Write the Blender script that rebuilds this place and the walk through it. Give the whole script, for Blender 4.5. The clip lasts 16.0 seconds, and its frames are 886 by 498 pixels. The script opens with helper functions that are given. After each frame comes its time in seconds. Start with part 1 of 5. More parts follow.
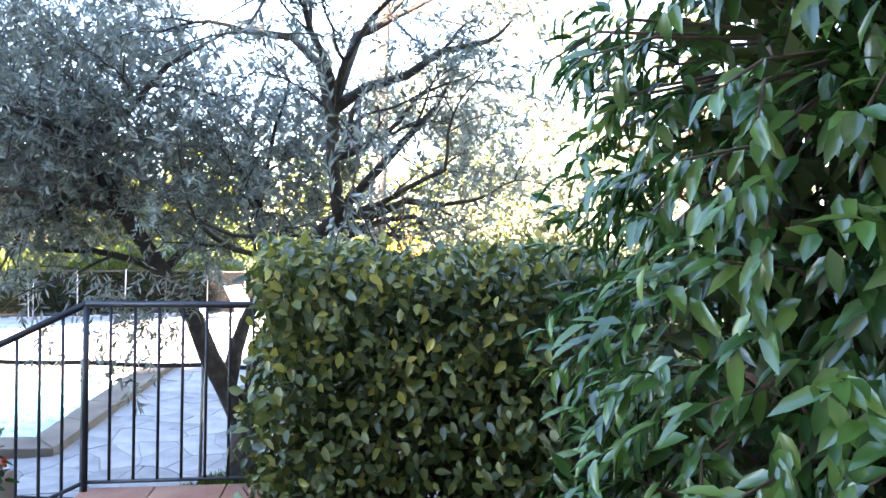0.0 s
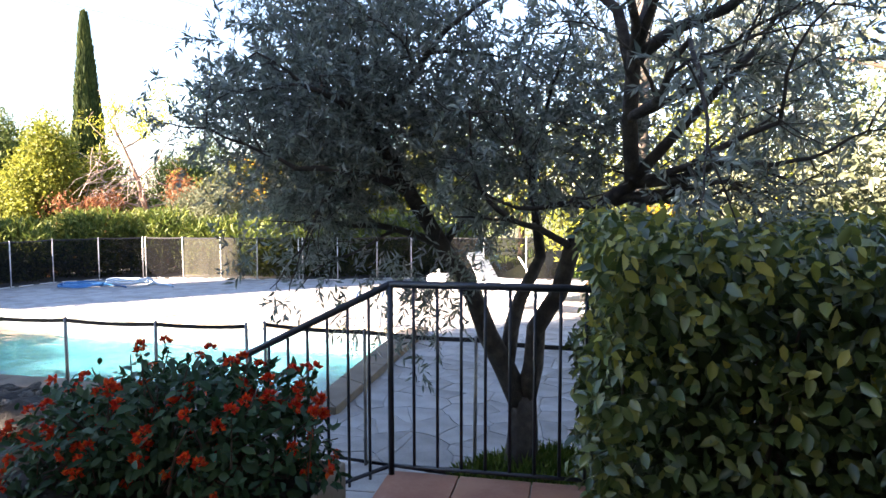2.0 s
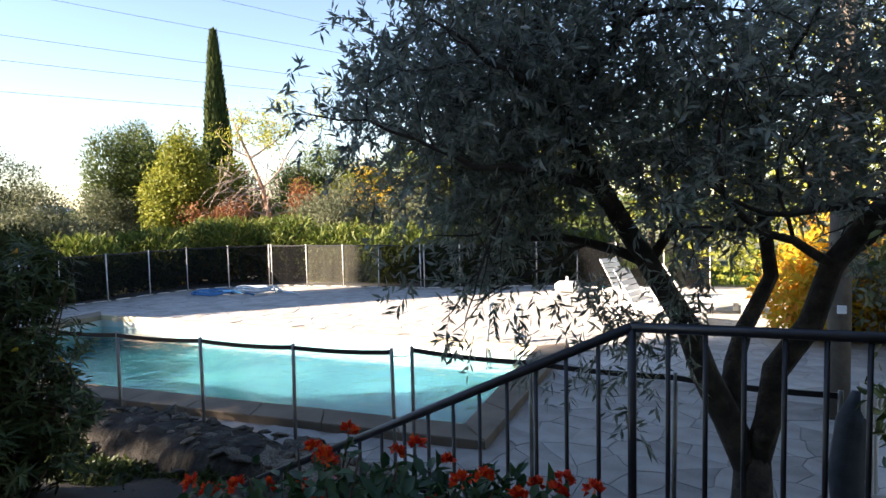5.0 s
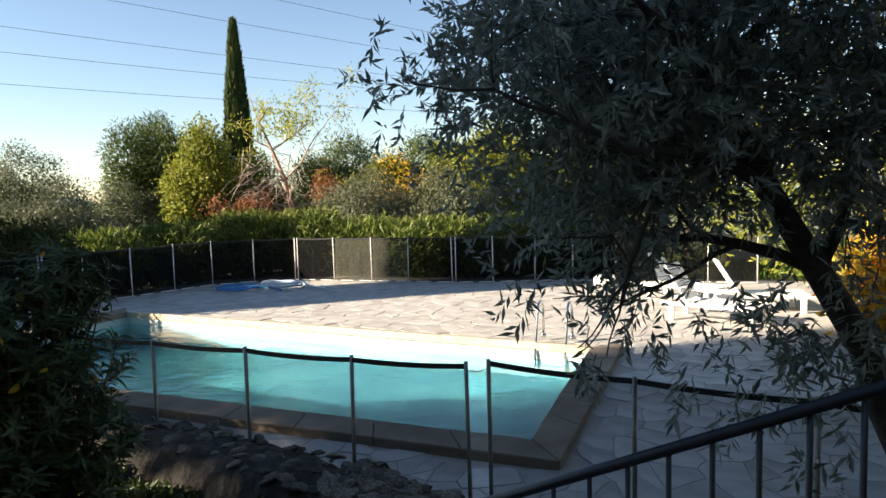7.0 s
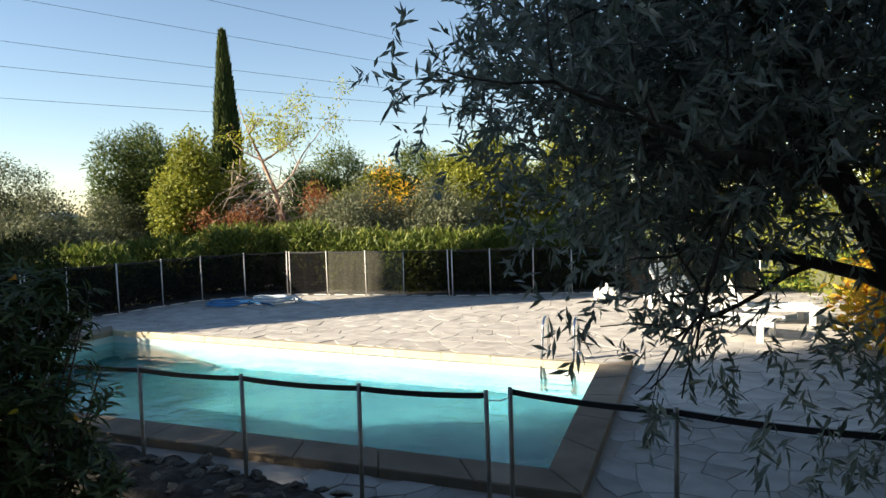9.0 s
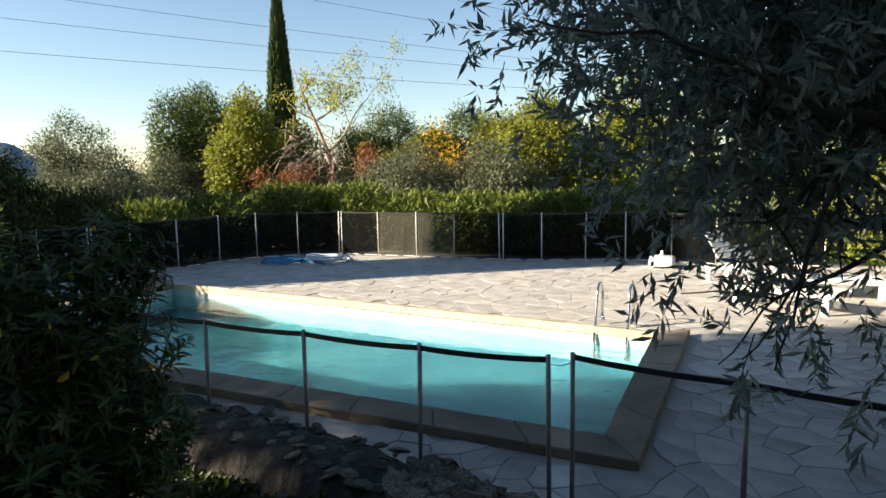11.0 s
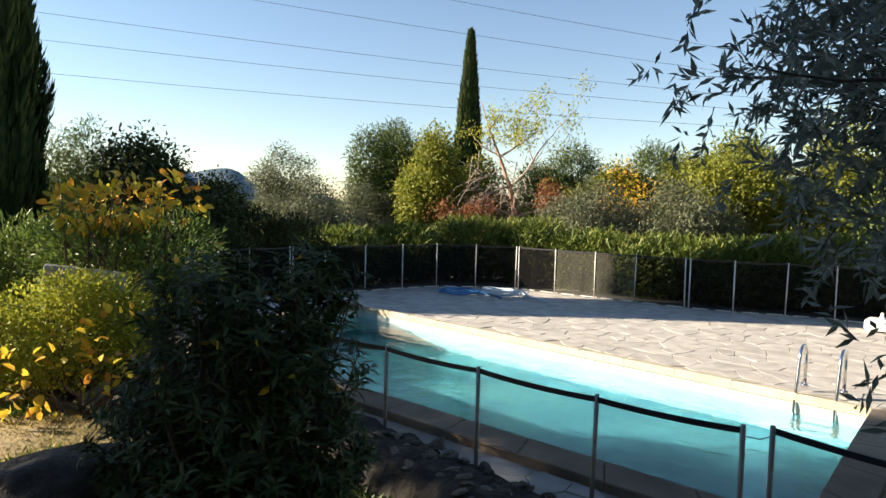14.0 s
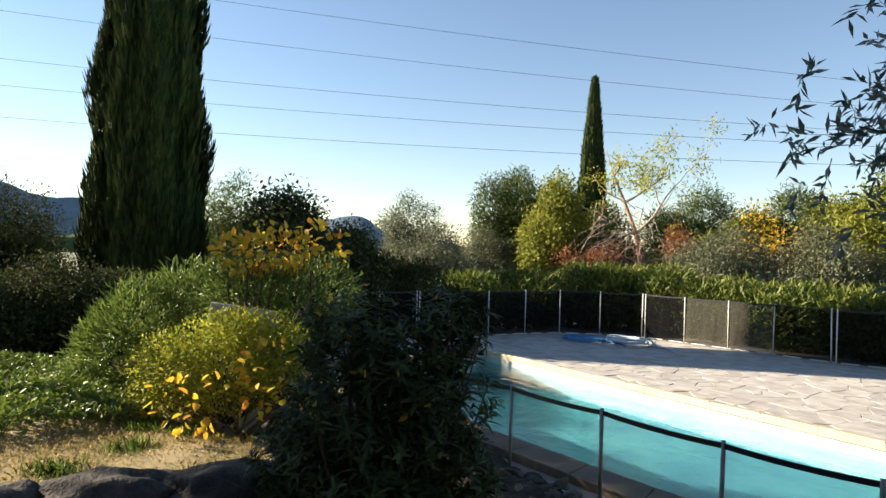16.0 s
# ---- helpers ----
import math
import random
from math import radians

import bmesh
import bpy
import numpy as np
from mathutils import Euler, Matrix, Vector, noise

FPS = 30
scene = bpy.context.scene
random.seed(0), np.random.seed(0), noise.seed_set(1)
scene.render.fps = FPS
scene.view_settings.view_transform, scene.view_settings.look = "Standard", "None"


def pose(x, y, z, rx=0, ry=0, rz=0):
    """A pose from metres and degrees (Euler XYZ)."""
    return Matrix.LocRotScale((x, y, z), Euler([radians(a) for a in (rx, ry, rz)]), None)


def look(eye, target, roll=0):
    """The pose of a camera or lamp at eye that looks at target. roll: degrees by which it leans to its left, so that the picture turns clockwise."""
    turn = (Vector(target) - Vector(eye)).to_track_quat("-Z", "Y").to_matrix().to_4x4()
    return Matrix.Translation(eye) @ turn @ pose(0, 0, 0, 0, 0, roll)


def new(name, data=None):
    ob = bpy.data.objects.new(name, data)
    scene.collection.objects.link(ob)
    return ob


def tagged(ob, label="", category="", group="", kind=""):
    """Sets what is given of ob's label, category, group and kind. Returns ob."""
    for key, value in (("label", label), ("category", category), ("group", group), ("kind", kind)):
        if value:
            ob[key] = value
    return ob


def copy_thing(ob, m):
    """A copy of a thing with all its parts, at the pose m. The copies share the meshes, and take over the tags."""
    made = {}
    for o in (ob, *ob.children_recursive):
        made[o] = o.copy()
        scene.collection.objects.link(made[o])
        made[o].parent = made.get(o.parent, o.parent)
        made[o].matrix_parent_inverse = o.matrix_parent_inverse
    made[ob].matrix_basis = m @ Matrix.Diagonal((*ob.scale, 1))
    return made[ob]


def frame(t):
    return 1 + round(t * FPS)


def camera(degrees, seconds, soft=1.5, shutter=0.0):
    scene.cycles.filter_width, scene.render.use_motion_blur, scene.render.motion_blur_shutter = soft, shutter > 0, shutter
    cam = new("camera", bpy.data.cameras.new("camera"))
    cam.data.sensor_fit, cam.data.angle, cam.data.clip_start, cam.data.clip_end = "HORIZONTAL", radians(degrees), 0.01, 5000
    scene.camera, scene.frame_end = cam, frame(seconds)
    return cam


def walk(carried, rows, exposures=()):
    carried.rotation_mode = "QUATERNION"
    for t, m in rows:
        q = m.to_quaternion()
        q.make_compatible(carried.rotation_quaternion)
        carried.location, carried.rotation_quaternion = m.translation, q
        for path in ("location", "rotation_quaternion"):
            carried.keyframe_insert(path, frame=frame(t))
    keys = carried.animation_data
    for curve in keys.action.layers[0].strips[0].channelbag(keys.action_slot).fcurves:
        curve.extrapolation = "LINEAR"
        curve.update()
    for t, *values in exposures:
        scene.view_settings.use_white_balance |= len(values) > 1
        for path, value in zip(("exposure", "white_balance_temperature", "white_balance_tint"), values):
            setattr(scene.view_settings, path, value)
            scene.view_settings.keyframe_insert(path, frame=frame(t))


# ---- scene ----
cam = camera(68.2, 16.0)
PATH = [
    (0, (0.284, -0.17, 1.462), (0.562, 1.811, 1.432), 1.2),
    (0.5, (0.214, -0.084, 1.47), (0.31, 1.913, 1.402), 0.7),
    (1, (0.141, -0.002, 1.489), (0.016, 1.991, 1.373), -0.2),
    (1.5, (0.003, 0.132, 1.48), (-0.315, 2.103, 1.355), 0.1),
    (2, (-0.136, 0.263, 1.5), (-0.525, 2.22, 1.353), -0.1),
    (2.5, (-0.214, 0.348, 1.498), (-0.625, 2.3, 1.345), -0.3),
    (3, (-0.303, 0.472, 1.495), (-0.77, 2.41, 1.336), -0.3),
    (3.5, (-0.415, 0.648, 1.51), (-0.951, 2.569, 1.362), -0.6),
    (4, (-0.54, 0.756, 1.526), (-1.155, 2.655, 1.404), -0.7),
    (6.5, (-1.223, 1.312, 1.518), (-1.965, 3.163, 1.358), -1.6),
    (7, (-1.407, 1.401, 1.546), (-2.155, 3.249, 1.386), -1.5),
    (7.5, (-1.537, 1.476, 1.564), (-2.268, 3.333, 1.425), -1.4),
    (8, (-1.611, 1.584, 1.558), (-2.325, 3.448, 1.432), -1.5),
    (8.5, (-1.657, 1.685, 1.559), (-2.369, 3.55, 1.436), -1.7),
    (11, (-1.817, 1.695, 1.545), (-2.665, 3.491, 1.31), -0.8),
    (11.5, (-1.832, 1.702, 1.529), (-2.742, 3.46, 1.243), -0.0),
    (12, (-1.858, 1.718, 1.522), (-2.829, 3.437, 1.205), 0.7),
    (12.5, (-1.879, 1.72, 1.531), (-2.945, 3.384, 1.221), 1.1),
    (13, (-1.883, 1.716, 1.555), (-3.04, 3.325, 1.284), 1.1),
    (13.5, (-1.882, 1.708, 1.569), (-3.108, 3.275, 1.367), 1.5),
    (14, (-1.879, 1.708, 1.585), (-3.178, 3.223, 1.451), 1.6),
    (14.5, (-1.854, 1.692, 1.596), (-3.249, 3.124, 1.515), 1.6),
    (15, (-1.827, 1.646, 1.591), (-3.306, 2.991, 1.55), 2.1),
    (15.5, (-1.764, 1.544, 1.595), (-3.301, 2.824, 1.589), 1.9),
    (16, (-1.677, 1.464, 1.585), (-3.24, 2.713, 1.581), 1.7),
]
walk(cam, [(t, look(eye, target, roll)) for t, eye, target, roll in PATH], [(0.0, 5.1, 6500, 24), (0.5, 4.6, 6500, 24), (1.0, 4.15, 6500, 24), (1.5, 3.8, 6500, 24), (2.0, 3.5, 6500, 24), (3.0, 3.3, 6500, 24), (4.0, 2.95, 6500, 22), (6.5, 1.95, 6500, 14), (8.5, 1.75, 6500, 10), (11.0, 1.7, 6500, 10), (16.0, 1.75, 6500, 12)])

# ---- light ----
SUN_EL, SUN_AZ = 23.0, math.atan2(-0.60, -0.80)
world = bpy.data.worlds.new("world")
scene.world = world
world.use_nodes = True
wn = world.node_tree.nodes
sky = wn.new("ShaderNodeTexSky")
sky.sky_type, sky.sun_disc = "NISHITA", False
sky.sun_elevation, sky.sun_rotation = radians(SUN_EL), math.pi / 2 - SUN_AZ
sky.air_density, sky.dust_density, sky.ozone_density = 1.0, 0.0, 1.2
wn["Background"].inputs["Strength"].default_value = 0.056
world.node_tree.links.new(sky.outputs["Color"], wn["Background"].inputs["Color"])
sun = new("sun", bpy.data.lights.new("sun", "SUN"))
sun.data.energy, sun.data.angle, sun.data.color = 5.0, radians(0.55), (1.0, 0.86, 0.66)
sun_way = Vector((math.cos(SUN_AZ) * math.cos(radians(SUN_EL)), math.sin(SUN_AZ) * math.cos(radians(SUN_EL)), math.sin(radians(SUN_EL))))
sun.matrix_world = look(sun_way * 50, (0, 0, 0))

# ---- materials ----
RNG = np.random.default_rng(7)


def shade(name, stops, rough=0.8, scale=6.0, fine=60.0, bump=0.3, metal=0.0, spec=0.5, island=0.0, per_object=0.0, dist=0.01):
    """A surface whose colour runs over the stops with a coarse and a fine noise, and a fine relief."""
    m = bpy.data.materials.new(name)
    m.use_nodes = True
    nt = m.node_tree
    p = nt.nodes["Principled BSDF"]
    p.inputs["Roughness"].default_value, p.inputs["Metallic"].default_value = rough, metal
    p.inputs["Specular IOR Level"].default_value = spec
    co = nt.nodes.new("ShaderNodeTexCoord")
    a, b = nt.nodes.new("ShaderNodeTexNoise"), nt.nodes.new("ShaderNodeTexNoise")
    a.inputs["Scale"].default_value, b.inputs["Scale"].default_value = scale, fine
    a.inputs["Detail"].default_value, b.inputs["Detail"].default_value = 5, 4
    for n in (a, b):
        nt.links.new(co.outputs["Object"], n.inputs["Vector"])
    mix = nt.nodes.new("ShaderNodeMath")
    mix.operation = "MULTIPLY_ADD"
    mix.inputs[1].default_value = 0.35
    nt.links.new(b.outputs["Fac"], mix.inputs[0])
    half = nt.nodes.new("ShaderNodeMath")
    half.operation = "MULTIPLY_ADD"
    half.inputs[1].default_value, half.inputs[2].default_value = 1.3, -0.32
    nt.links.new(a.outputs["Fac"], half.inputs[0])
    nt.links.new(half.outputs[0], mix.inputs[2])
    value = mix.outputs[0]
    if island or per_object:
        if island:
            src = nt.nodes.new("ShaderNodeNewGeometry").outputs["Random Per Island"]
        else:
            src = nt.nodes.new("ShaderNodeObjectInfo").outputs["Random"]
        add = nt.nodes.new("ShaderNodeMath")
        add.operation = "MULTIPLY_ADD"
        add.inputs[1].default_value = island or per_object
        nt.links.new(src, add.inputs[0])
        sub = nt.nodes.new("ShaderNodeMath")
        sub.operation = "SUBTRACT"
        sub.inputs[1].default_value = 0.5 * (island or per_object)
        nt.links.new(value, add.inputs[2])
        nt.links.new(add.outputs[0], sub.inputs[0])
        value = sub.outputs[0]
    ramp = nt.nodes.new("ShaderNodeValToRGB")
    while len(ramp.color_ramp.elements) < len(stops):
        ramp.color_ramp.elements.new(0.5)
    for i, c in enumerate(stops):
        e = ramp.color_ramp.elements[i]
        e.position, e.color = 0.15 + 0.7 * i / max(1, len(stops) - 1), (*c, 1)
    nt.links.new(value, ramp.inputs["Fac"])
    nt.links.new(ramp.outputs["Color"], p.inputs["Base Color"])
    if bump:
        bn = nt.nodes.new("ShaderNodeBump")
        bn.inputs["Strength"].default_value, bn.inputs["Distance"].default_value = bump, dist
        nt.links.new(mix.outputs[0], bn.inputs["Height"])
        nt.links.new(bn.outputs["Normal"], p.inputs["Normal"])
    return m


def leaf_shade(name, stops, rough=0.45, through_light=0.35, spec=0.4, patch=0.8):
    """Leaves: each takes its own colour from the stops, clumps differ, and light comes through."""
    m = bpy.data.materials.new(name)
    m.use_nodes = True
    nt = m.node_tree
    p = nt.nodes["Principled BSDF"]
    p.inputs["Roughness"].default_value, p.inputs["Specular IOR Level"].default_value = rough, spec
    geo = nt.nodes.new("ShaderNodeNewGeometry")
    co = nt.nodes.new("ShaderNodeTexCoord")
    n = nt.nodes.new("ShaderNodeTexNoise")
    n.inputs["Scale"].default_value, n.inputs["Detail"].default_value = patch, 3
    nt.links.new(co.outputs["Object"], n.inputs["Vector"])
    mix = nt.nodes.new("ShaderNodeMath")
    mix.operation = "MULTIPLY_ADD"
    mix.inputs[1].default_value, mix.inputs[2].default_value = 0.55, 0.0
    nt.links.new(geo.outputs["Random Per Island"], mix.inputs[0])
    add = nt.nodes.new("ShaderNodeMath")
    add.operation = "MULTIPLY_ADD"
    add.inputs[1].default_value = 0.45
    nt.links.new(n.outputs["Fac"], add.inputs[0])
    nt.links.new(mix.outputs[0], add.inputs[2])
    ramp = nt.nodes.new("ShaderNodeValToRGB")
    while len(ramp.color_ramp.elements) < len(stops):
        ramp.color_ramp.elements.new(0.5)
    for i, c in enumerate(stops):
        e = ramp.color_ramp.elements[i]
        e.position, e.color = 0.1 + 0.75 * i / max(1, len(stops) - 1), (*c, 1)
    nt.links.new(add.outputs[0], ramp.inputs["Fac"])
    nt.links.new(ramp.outputs["Color"], p.inputs["Base Color"])
    t = nt.nodes.new("ShaderNodeBsdfTranslucent")
    nt.links.new(ramp.outputs["Color"], t.inputs["Color"])
    s = nt.nodes.new("ShaderNodeMixShader")
    s.inputs[0].default_value = through_light
    nt.links.new(p.outputs[0], s.inputs[1])
    nt.links.new(t.outputs[0], s.inputs[2])
    nt.links.new(s.outputs[0], nt.nodes["Material Output"].inputs["Surface"])
    return m


M = {}
M["soil"] = shade("soil", [(0.014, 0.011, 0.008), (0.03, 0.023, 0.016), (0.055, 0.042, 0.03)], 0.95, 2.0, 40, 0.6, dist=0.03)
M["land"] = shade("land", [(0.05, 0.06, 0.025), (0.09, 0.10, 0.04), (0.16, 0.14, 0.07)], 0.95, 0.15, 3, 0.3, dist=0.1)
M["stone"] = shade("flagstone", [(0.255, 0.238, 0.215), (0.365, 0.345, 0.315), (0.47, 0.448, 0.41)], 0.8, 3.0, 45, 0.5, per_object=0.4)
M["stone_far"] = shade("flagstone_rest", [(0.255, 0.238, 0.215), (0.365, 0.345, 0.315), (0.47, 0.448, 0.41)], 0.8, 3.0, 45, 0.5, island=0.22)
M["mortar"] = shade("mortar", [(0.26, 0.235, 0.205), (0.37, 0.335, 0.295)], 0.9, 5, 80, 0.3)
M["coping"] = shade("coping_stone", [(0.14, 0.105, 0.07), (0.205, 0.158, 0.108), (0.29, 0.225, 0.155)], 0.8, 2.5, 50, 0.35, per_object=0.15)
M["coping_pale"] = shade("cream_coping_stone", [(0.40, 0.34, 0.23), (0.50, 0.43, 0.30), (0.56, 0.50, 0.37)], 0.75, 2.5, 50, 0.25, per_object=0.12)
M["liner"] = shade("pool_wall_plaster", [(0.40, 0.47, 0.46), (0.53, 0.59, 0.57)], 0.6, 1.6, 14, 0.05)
# the tint of deep water is put into the lower wall and floor colours
M["pool_wall"] = shade("pool_wall_depth_tint", [(0.11, 0.31, 0.37), (0.17, 0.39, 0.45), (0.23, 0.46, 0.51)], 0.6, 1.4, 8, 0.0)
M["pool_floor_depth_tint"] = shade("pool_floor_depth_tint", [(0.025, 0.13, 0.18), (0.05, 0.20, 0.25), (0.085, 0.27, 0.31)], 0.6, 0.9, 5, 0.0)
M["rock"] = shade("rock", [(0.04, 0.035, 0.028), (0.11, 0.095, 0.075), (0.28, 0.245, 0.19)], 0.9, 7, 50, 0.8, per_object=0.45, dist=0.02)
M["rock_earth"] = shade("gravelly_earth", [(0.010, 0.008, 0.006), (0.024, 0.02, 0.015), (0.085, 0.073, 0.056)], 0.95, 9, 55, 1.0, dist=0.03)
# rock with the shade over the lawn edging put into its colour
M["rock_shaded"] = shade("shade_dark_rock", [(0.03, 0.026, 0.022), (0.065, 0.056, 0.047), (0.12, 0.105, 0.085)], 0.95, 5, 40, 1.0, dist=0.04)
M["terracotta"] = shade("terracotta", [(0.20, 0.075, 0.045), (0.33, 0.13, 0.075), (0.42, 0.20, 0.12)], 0.65, 4, 60, 0.2, per_object=0.4)
M["iron"] = shade("black_iron", [(0.008, 0.010, 0.016), (0.020, 0.024, 0.034)], 0.38, 20, 150, 0.15)
M["post"] = shade("grey_post", [(0.16, 0.15, 0.14), (0.30, 0.29, 0.27)], 0.45, 10, 90, 0.05, metal=0.5)
M["post_white"] = shade("pale_post", [(0.5, 0.48, 0.44), (0.68, 0.66, 0.62)], 0.5, 10, 90, 0.05)
M["band"] = shade("black_band", [(0.006, 0.006, 0.008), (0.014, 0.014, 0.018)], 0.6, 20, 200, 0.1)
M["steel"] = shade("steel", [(0.62, 0.62, 0.64), (0.75, 0.75, 0.76)], 0.16, 8, 80, 0.02, metal=1.0)
M["render_wall"] = shade("house_render", [(0.50, 0.40, 0.28), (0.62, 0.51, 0.37)], 0.9, 1.5, 40, 0.3)
M["planter"] = shade("planter_stone", [(0.20, 0.15, 0.11), (0.32, 0.25, 0.19), (0.40, 0.33, 0.26)], 0.9, 5, 60, 0.4)
M["concrete"] = shade("concrete", [(0.30, 0.29, 0.27), (0.45, 0.43, 0.40)], 0.9, 5, 70, 0.4)
M["bark"] = shade("olive_bark", [(0.018, 0.015, 0.013), (0.042, 0.034, 0.028), (0.085, 0.07, 0.058)], 0.95, 14, 90, 1.0, dist=0.02)
M["bark_pale"] = shade("bare_wood", [(0.20, 0.13, 0.09), (0.38, 0.31, 0.25), (0.27, 0.14, 0.09)], 0.9, 6, 60, 0.4)
M["bark_rust"] = shade("reddish_bark", [(0.22, 0.10, 0.055), (0.36, 0.21, 0.14), (0.46, 0.36, 0.28)], 0.9, 4, 50, 0.4)
M["bark_brown"] = shade("brown_bark", [(0.06, 0.04, 0.028), (0.14, 0.095, 0.065)], 0.95, 6, 60, 0.6)
M["white"] = shade("white_plastic", [(0.70, 0.70, 0.69), (0.82, 0.82, 0.80)], 0.4, 3, 30, 0.03)
M["hose_blue"] = shade("blue_hose", [(0.02, 0.13, 0.34), (0.05, 0.24, 0.50)], 0.45, 9, 60, 0.1)
M["hose_pale"] = shade("pale_hose", [(0.38, 0.50, 0.60), (0.60, 0.68, 0.72)], 0.5, 9, 60, 0.1)
M["grey_cloth"] = shade("rolled_mesh_cloth", [(0.03, 0.035, 0.045), (0.07, 0.08, 0.10)], 0.7, 12, 120, 0.4)
M["wood"] = shade("weathered_wood", [(0.07, 0.055, 0.04), (0.15, 0.12, 0.09)], 0.85, 8, 90, 0.5)
M["wood_red"] = shade("brown_timber", [(0.10, 0.045, 0.025), (0.18, 0.085, 0.05)], 0.7, 8, 90, 0.4)
M["cable"] = shade("cable", [(0.05, 0.055, 0.06), (0.09, 0.09, 0.10)], 0.6, 1, 3, 0.0)
# air haze is mixed into both hill colours
M["hill"] = shade("hazed_wooded_hill", [(0.09, 0.14, 0.19), (0.135, 0.19, 0.235), (0.175, 0.235, 0.265)], 1.0, 0.015, 0.09, 0.0, spec=0.0)
M["hill_far"] = shade("hazed_far_hill", [(0.14, 0.20, 0.26), (0.18, 0.24, 0.295)], 1.0, 0.01, 0.06, 0.0, spec=0.0)

M["far_wood"] = shade("far_woodland", [(0.035, 0.055, 0.03), (0.06, 0.085, 0.045), (0.095, 0.115, 0.06)], 1.0, 0.05, 0.4, 0.0, spec=0.0)

M["l_hedge"] = leaf_shade("hedge_leaf", [(0.016, 0.034, 0.013), (0.048, 0.08, 0.024), (0.105, 0.145, 0.037), (0.22, 0.215, 0.05)], 0.32, 0.22, 0.65, 2.0)
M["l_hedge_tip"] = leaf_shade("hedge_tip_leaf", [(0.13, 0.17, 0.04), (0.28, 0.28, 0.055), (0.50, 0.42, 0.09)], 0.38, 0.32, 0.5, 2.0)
M["l_laurel"] = leaf_shade("laurel_leaf", [(0.015, 0.05, 0.016), (0.035, 0.10, 0.024), (0.075, 0.17, 0.035), (0.15, 0.24, 0.055)], 0.22, 0.28, 0.8, 2.0)
M["l_olive"] = leaf_shade("olive_leaf", [(0.055, 0.075, 0.058), (0.125, 0.155, 0.125), (0.23, 0.265, 0.225), (0.40, 0.43, 0.39)], 0.40, 0.34, 0.5, 1.2)
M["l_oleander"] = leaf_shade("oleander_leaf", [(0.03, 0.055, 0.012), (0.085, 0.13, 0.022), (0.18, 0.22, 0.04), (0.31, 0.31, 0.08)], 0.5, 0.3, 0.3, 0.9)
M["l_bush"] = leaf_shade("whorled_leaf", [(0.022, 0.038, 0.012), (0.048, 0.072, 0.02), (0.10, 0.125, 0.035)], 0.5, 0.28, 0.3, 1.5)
M["l_glossy"] = leaf_shade("glossy_shrub_leaf", [(0.05, 0.085, 0.02), (0.11, 0.165, 0.03), (0.22, 0.27, 0.055)], 0.4, 0.35, 0.35, 1.0)
M["l_lantana"] = leaf_shade("lantana_leaf", [(0.015, 0.04, 0.018), (0.03, 0.075, 0.03), (0.06, 0.11, 0.04)], 0.5, 0.3, 0.35, 3.0)
M["l_yellow"] = leaf_shade("autumn_leaf", [(0.30, 0.30, 0.03), (0.62, 0.48, 0.04), (0.75, 0.45, 0.04), (0.60, 0.20, 0.03)], 0.5, 0.45, 0.3, 1.5)
M["l_lime"] = leaf_shade("lime_leaf", [(0.16, 0.20, 0.025), (0.32, 0.34, 0.035), (0.52, 0.48, 0.06)], 0.5, 0.45, 0.3, 1.5)
M["l_rust"] = leaf_shade("rust_leaf", [(0.12, 0.05, 0.025), (0.26, 0.10, 0.045), (0.36, 0.18, 0.08)], 0.7, 0.3, 0.2, 1.0)
M["l_cypress"] = leaf_shade("cypress_spray", [(0.012, 0.025, 0.009), (0.038, 0.060, 0.016), (0.10, 0.115, 0.03)], 0.75, 0.06, 0.15, 0.8)
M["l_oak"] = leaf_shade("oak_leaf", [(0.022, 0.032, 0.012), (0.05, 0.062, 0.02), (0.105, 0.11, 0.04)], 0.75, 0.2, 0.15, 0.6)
M["l_pine"] = leaf_shade("pine_needle", [(0.04, 0.065, 0.018), (0.085, 0.12, 0.03), (0.16, 0.19, 0.05)], 0.6, 0.3, 0.25, 0.35)
M["l_bright"] = leaf_shade("bright_leaf", [(0.10, 0.13, 0.02), (0.20, 0.22, 0.03), (0.32, 0.31, 0.05)], 0.55, 0.4, 0.25, 0.4)
M["l_silver"] = leaf_shade("silver_leaf", [(0.065, 0.08, 0.04), (0.13, 0.145, 0.08), (0.23, 0.24, 0.15)], 0.5, 0.3, 0.3, 0.6)
M["l_ivy"] = leaf_shade("ground_cover_leaf", [(0.06, 0.10, 0.016), (0.12, 0.18, 0.025), (0.21, 0.26, 0.045)], 0.45, 0.3, 0.4, 0.8)
M["l_grass"] = leaf_shade("grass_blade", [(0.05, 0.10, 0.015), (0.10, 0.17, 0.025), (0.20, 0.22, 0.05)], 0.6, 0.3, 0.25, 0.5)
M["l_straw"] = leaf_shade("dry_grass_blade", [(0.20, 0.18, 0.06), (0.38, 0.31, 0.12), (0.52, 0.42, 0.20)], 0.7, 0.3, 0.2, 0.5)
M["petal"] = leaf_shade("red_petal", [(0.46, 0.015, 0.012), (0.68, 0.045, 0.014), (0.82, 0.17, 0.02)], 0.5, 0.3, 0.3, 4.0)
M["lawn"] = shade("lawn_ground", [(0.12, 0.105, 0.04), (0.21, 0.17, 0.075), (0.31, 0.235, 0.12), (0.14, 0.15, 0.04)], 0.95, 1.1, 25, 0.6, dist=0.03)


def mesh_of(name, verts, faces, mats):
    me = bpy.data.meshes.new(name)
    me.from_pydata([tuple(v) for v in verts], [], faces)
    for m in mats if isinstance(mats, (list, tuple)) else [mats]:
        me.materials.append(m)
    me.update()
    return me


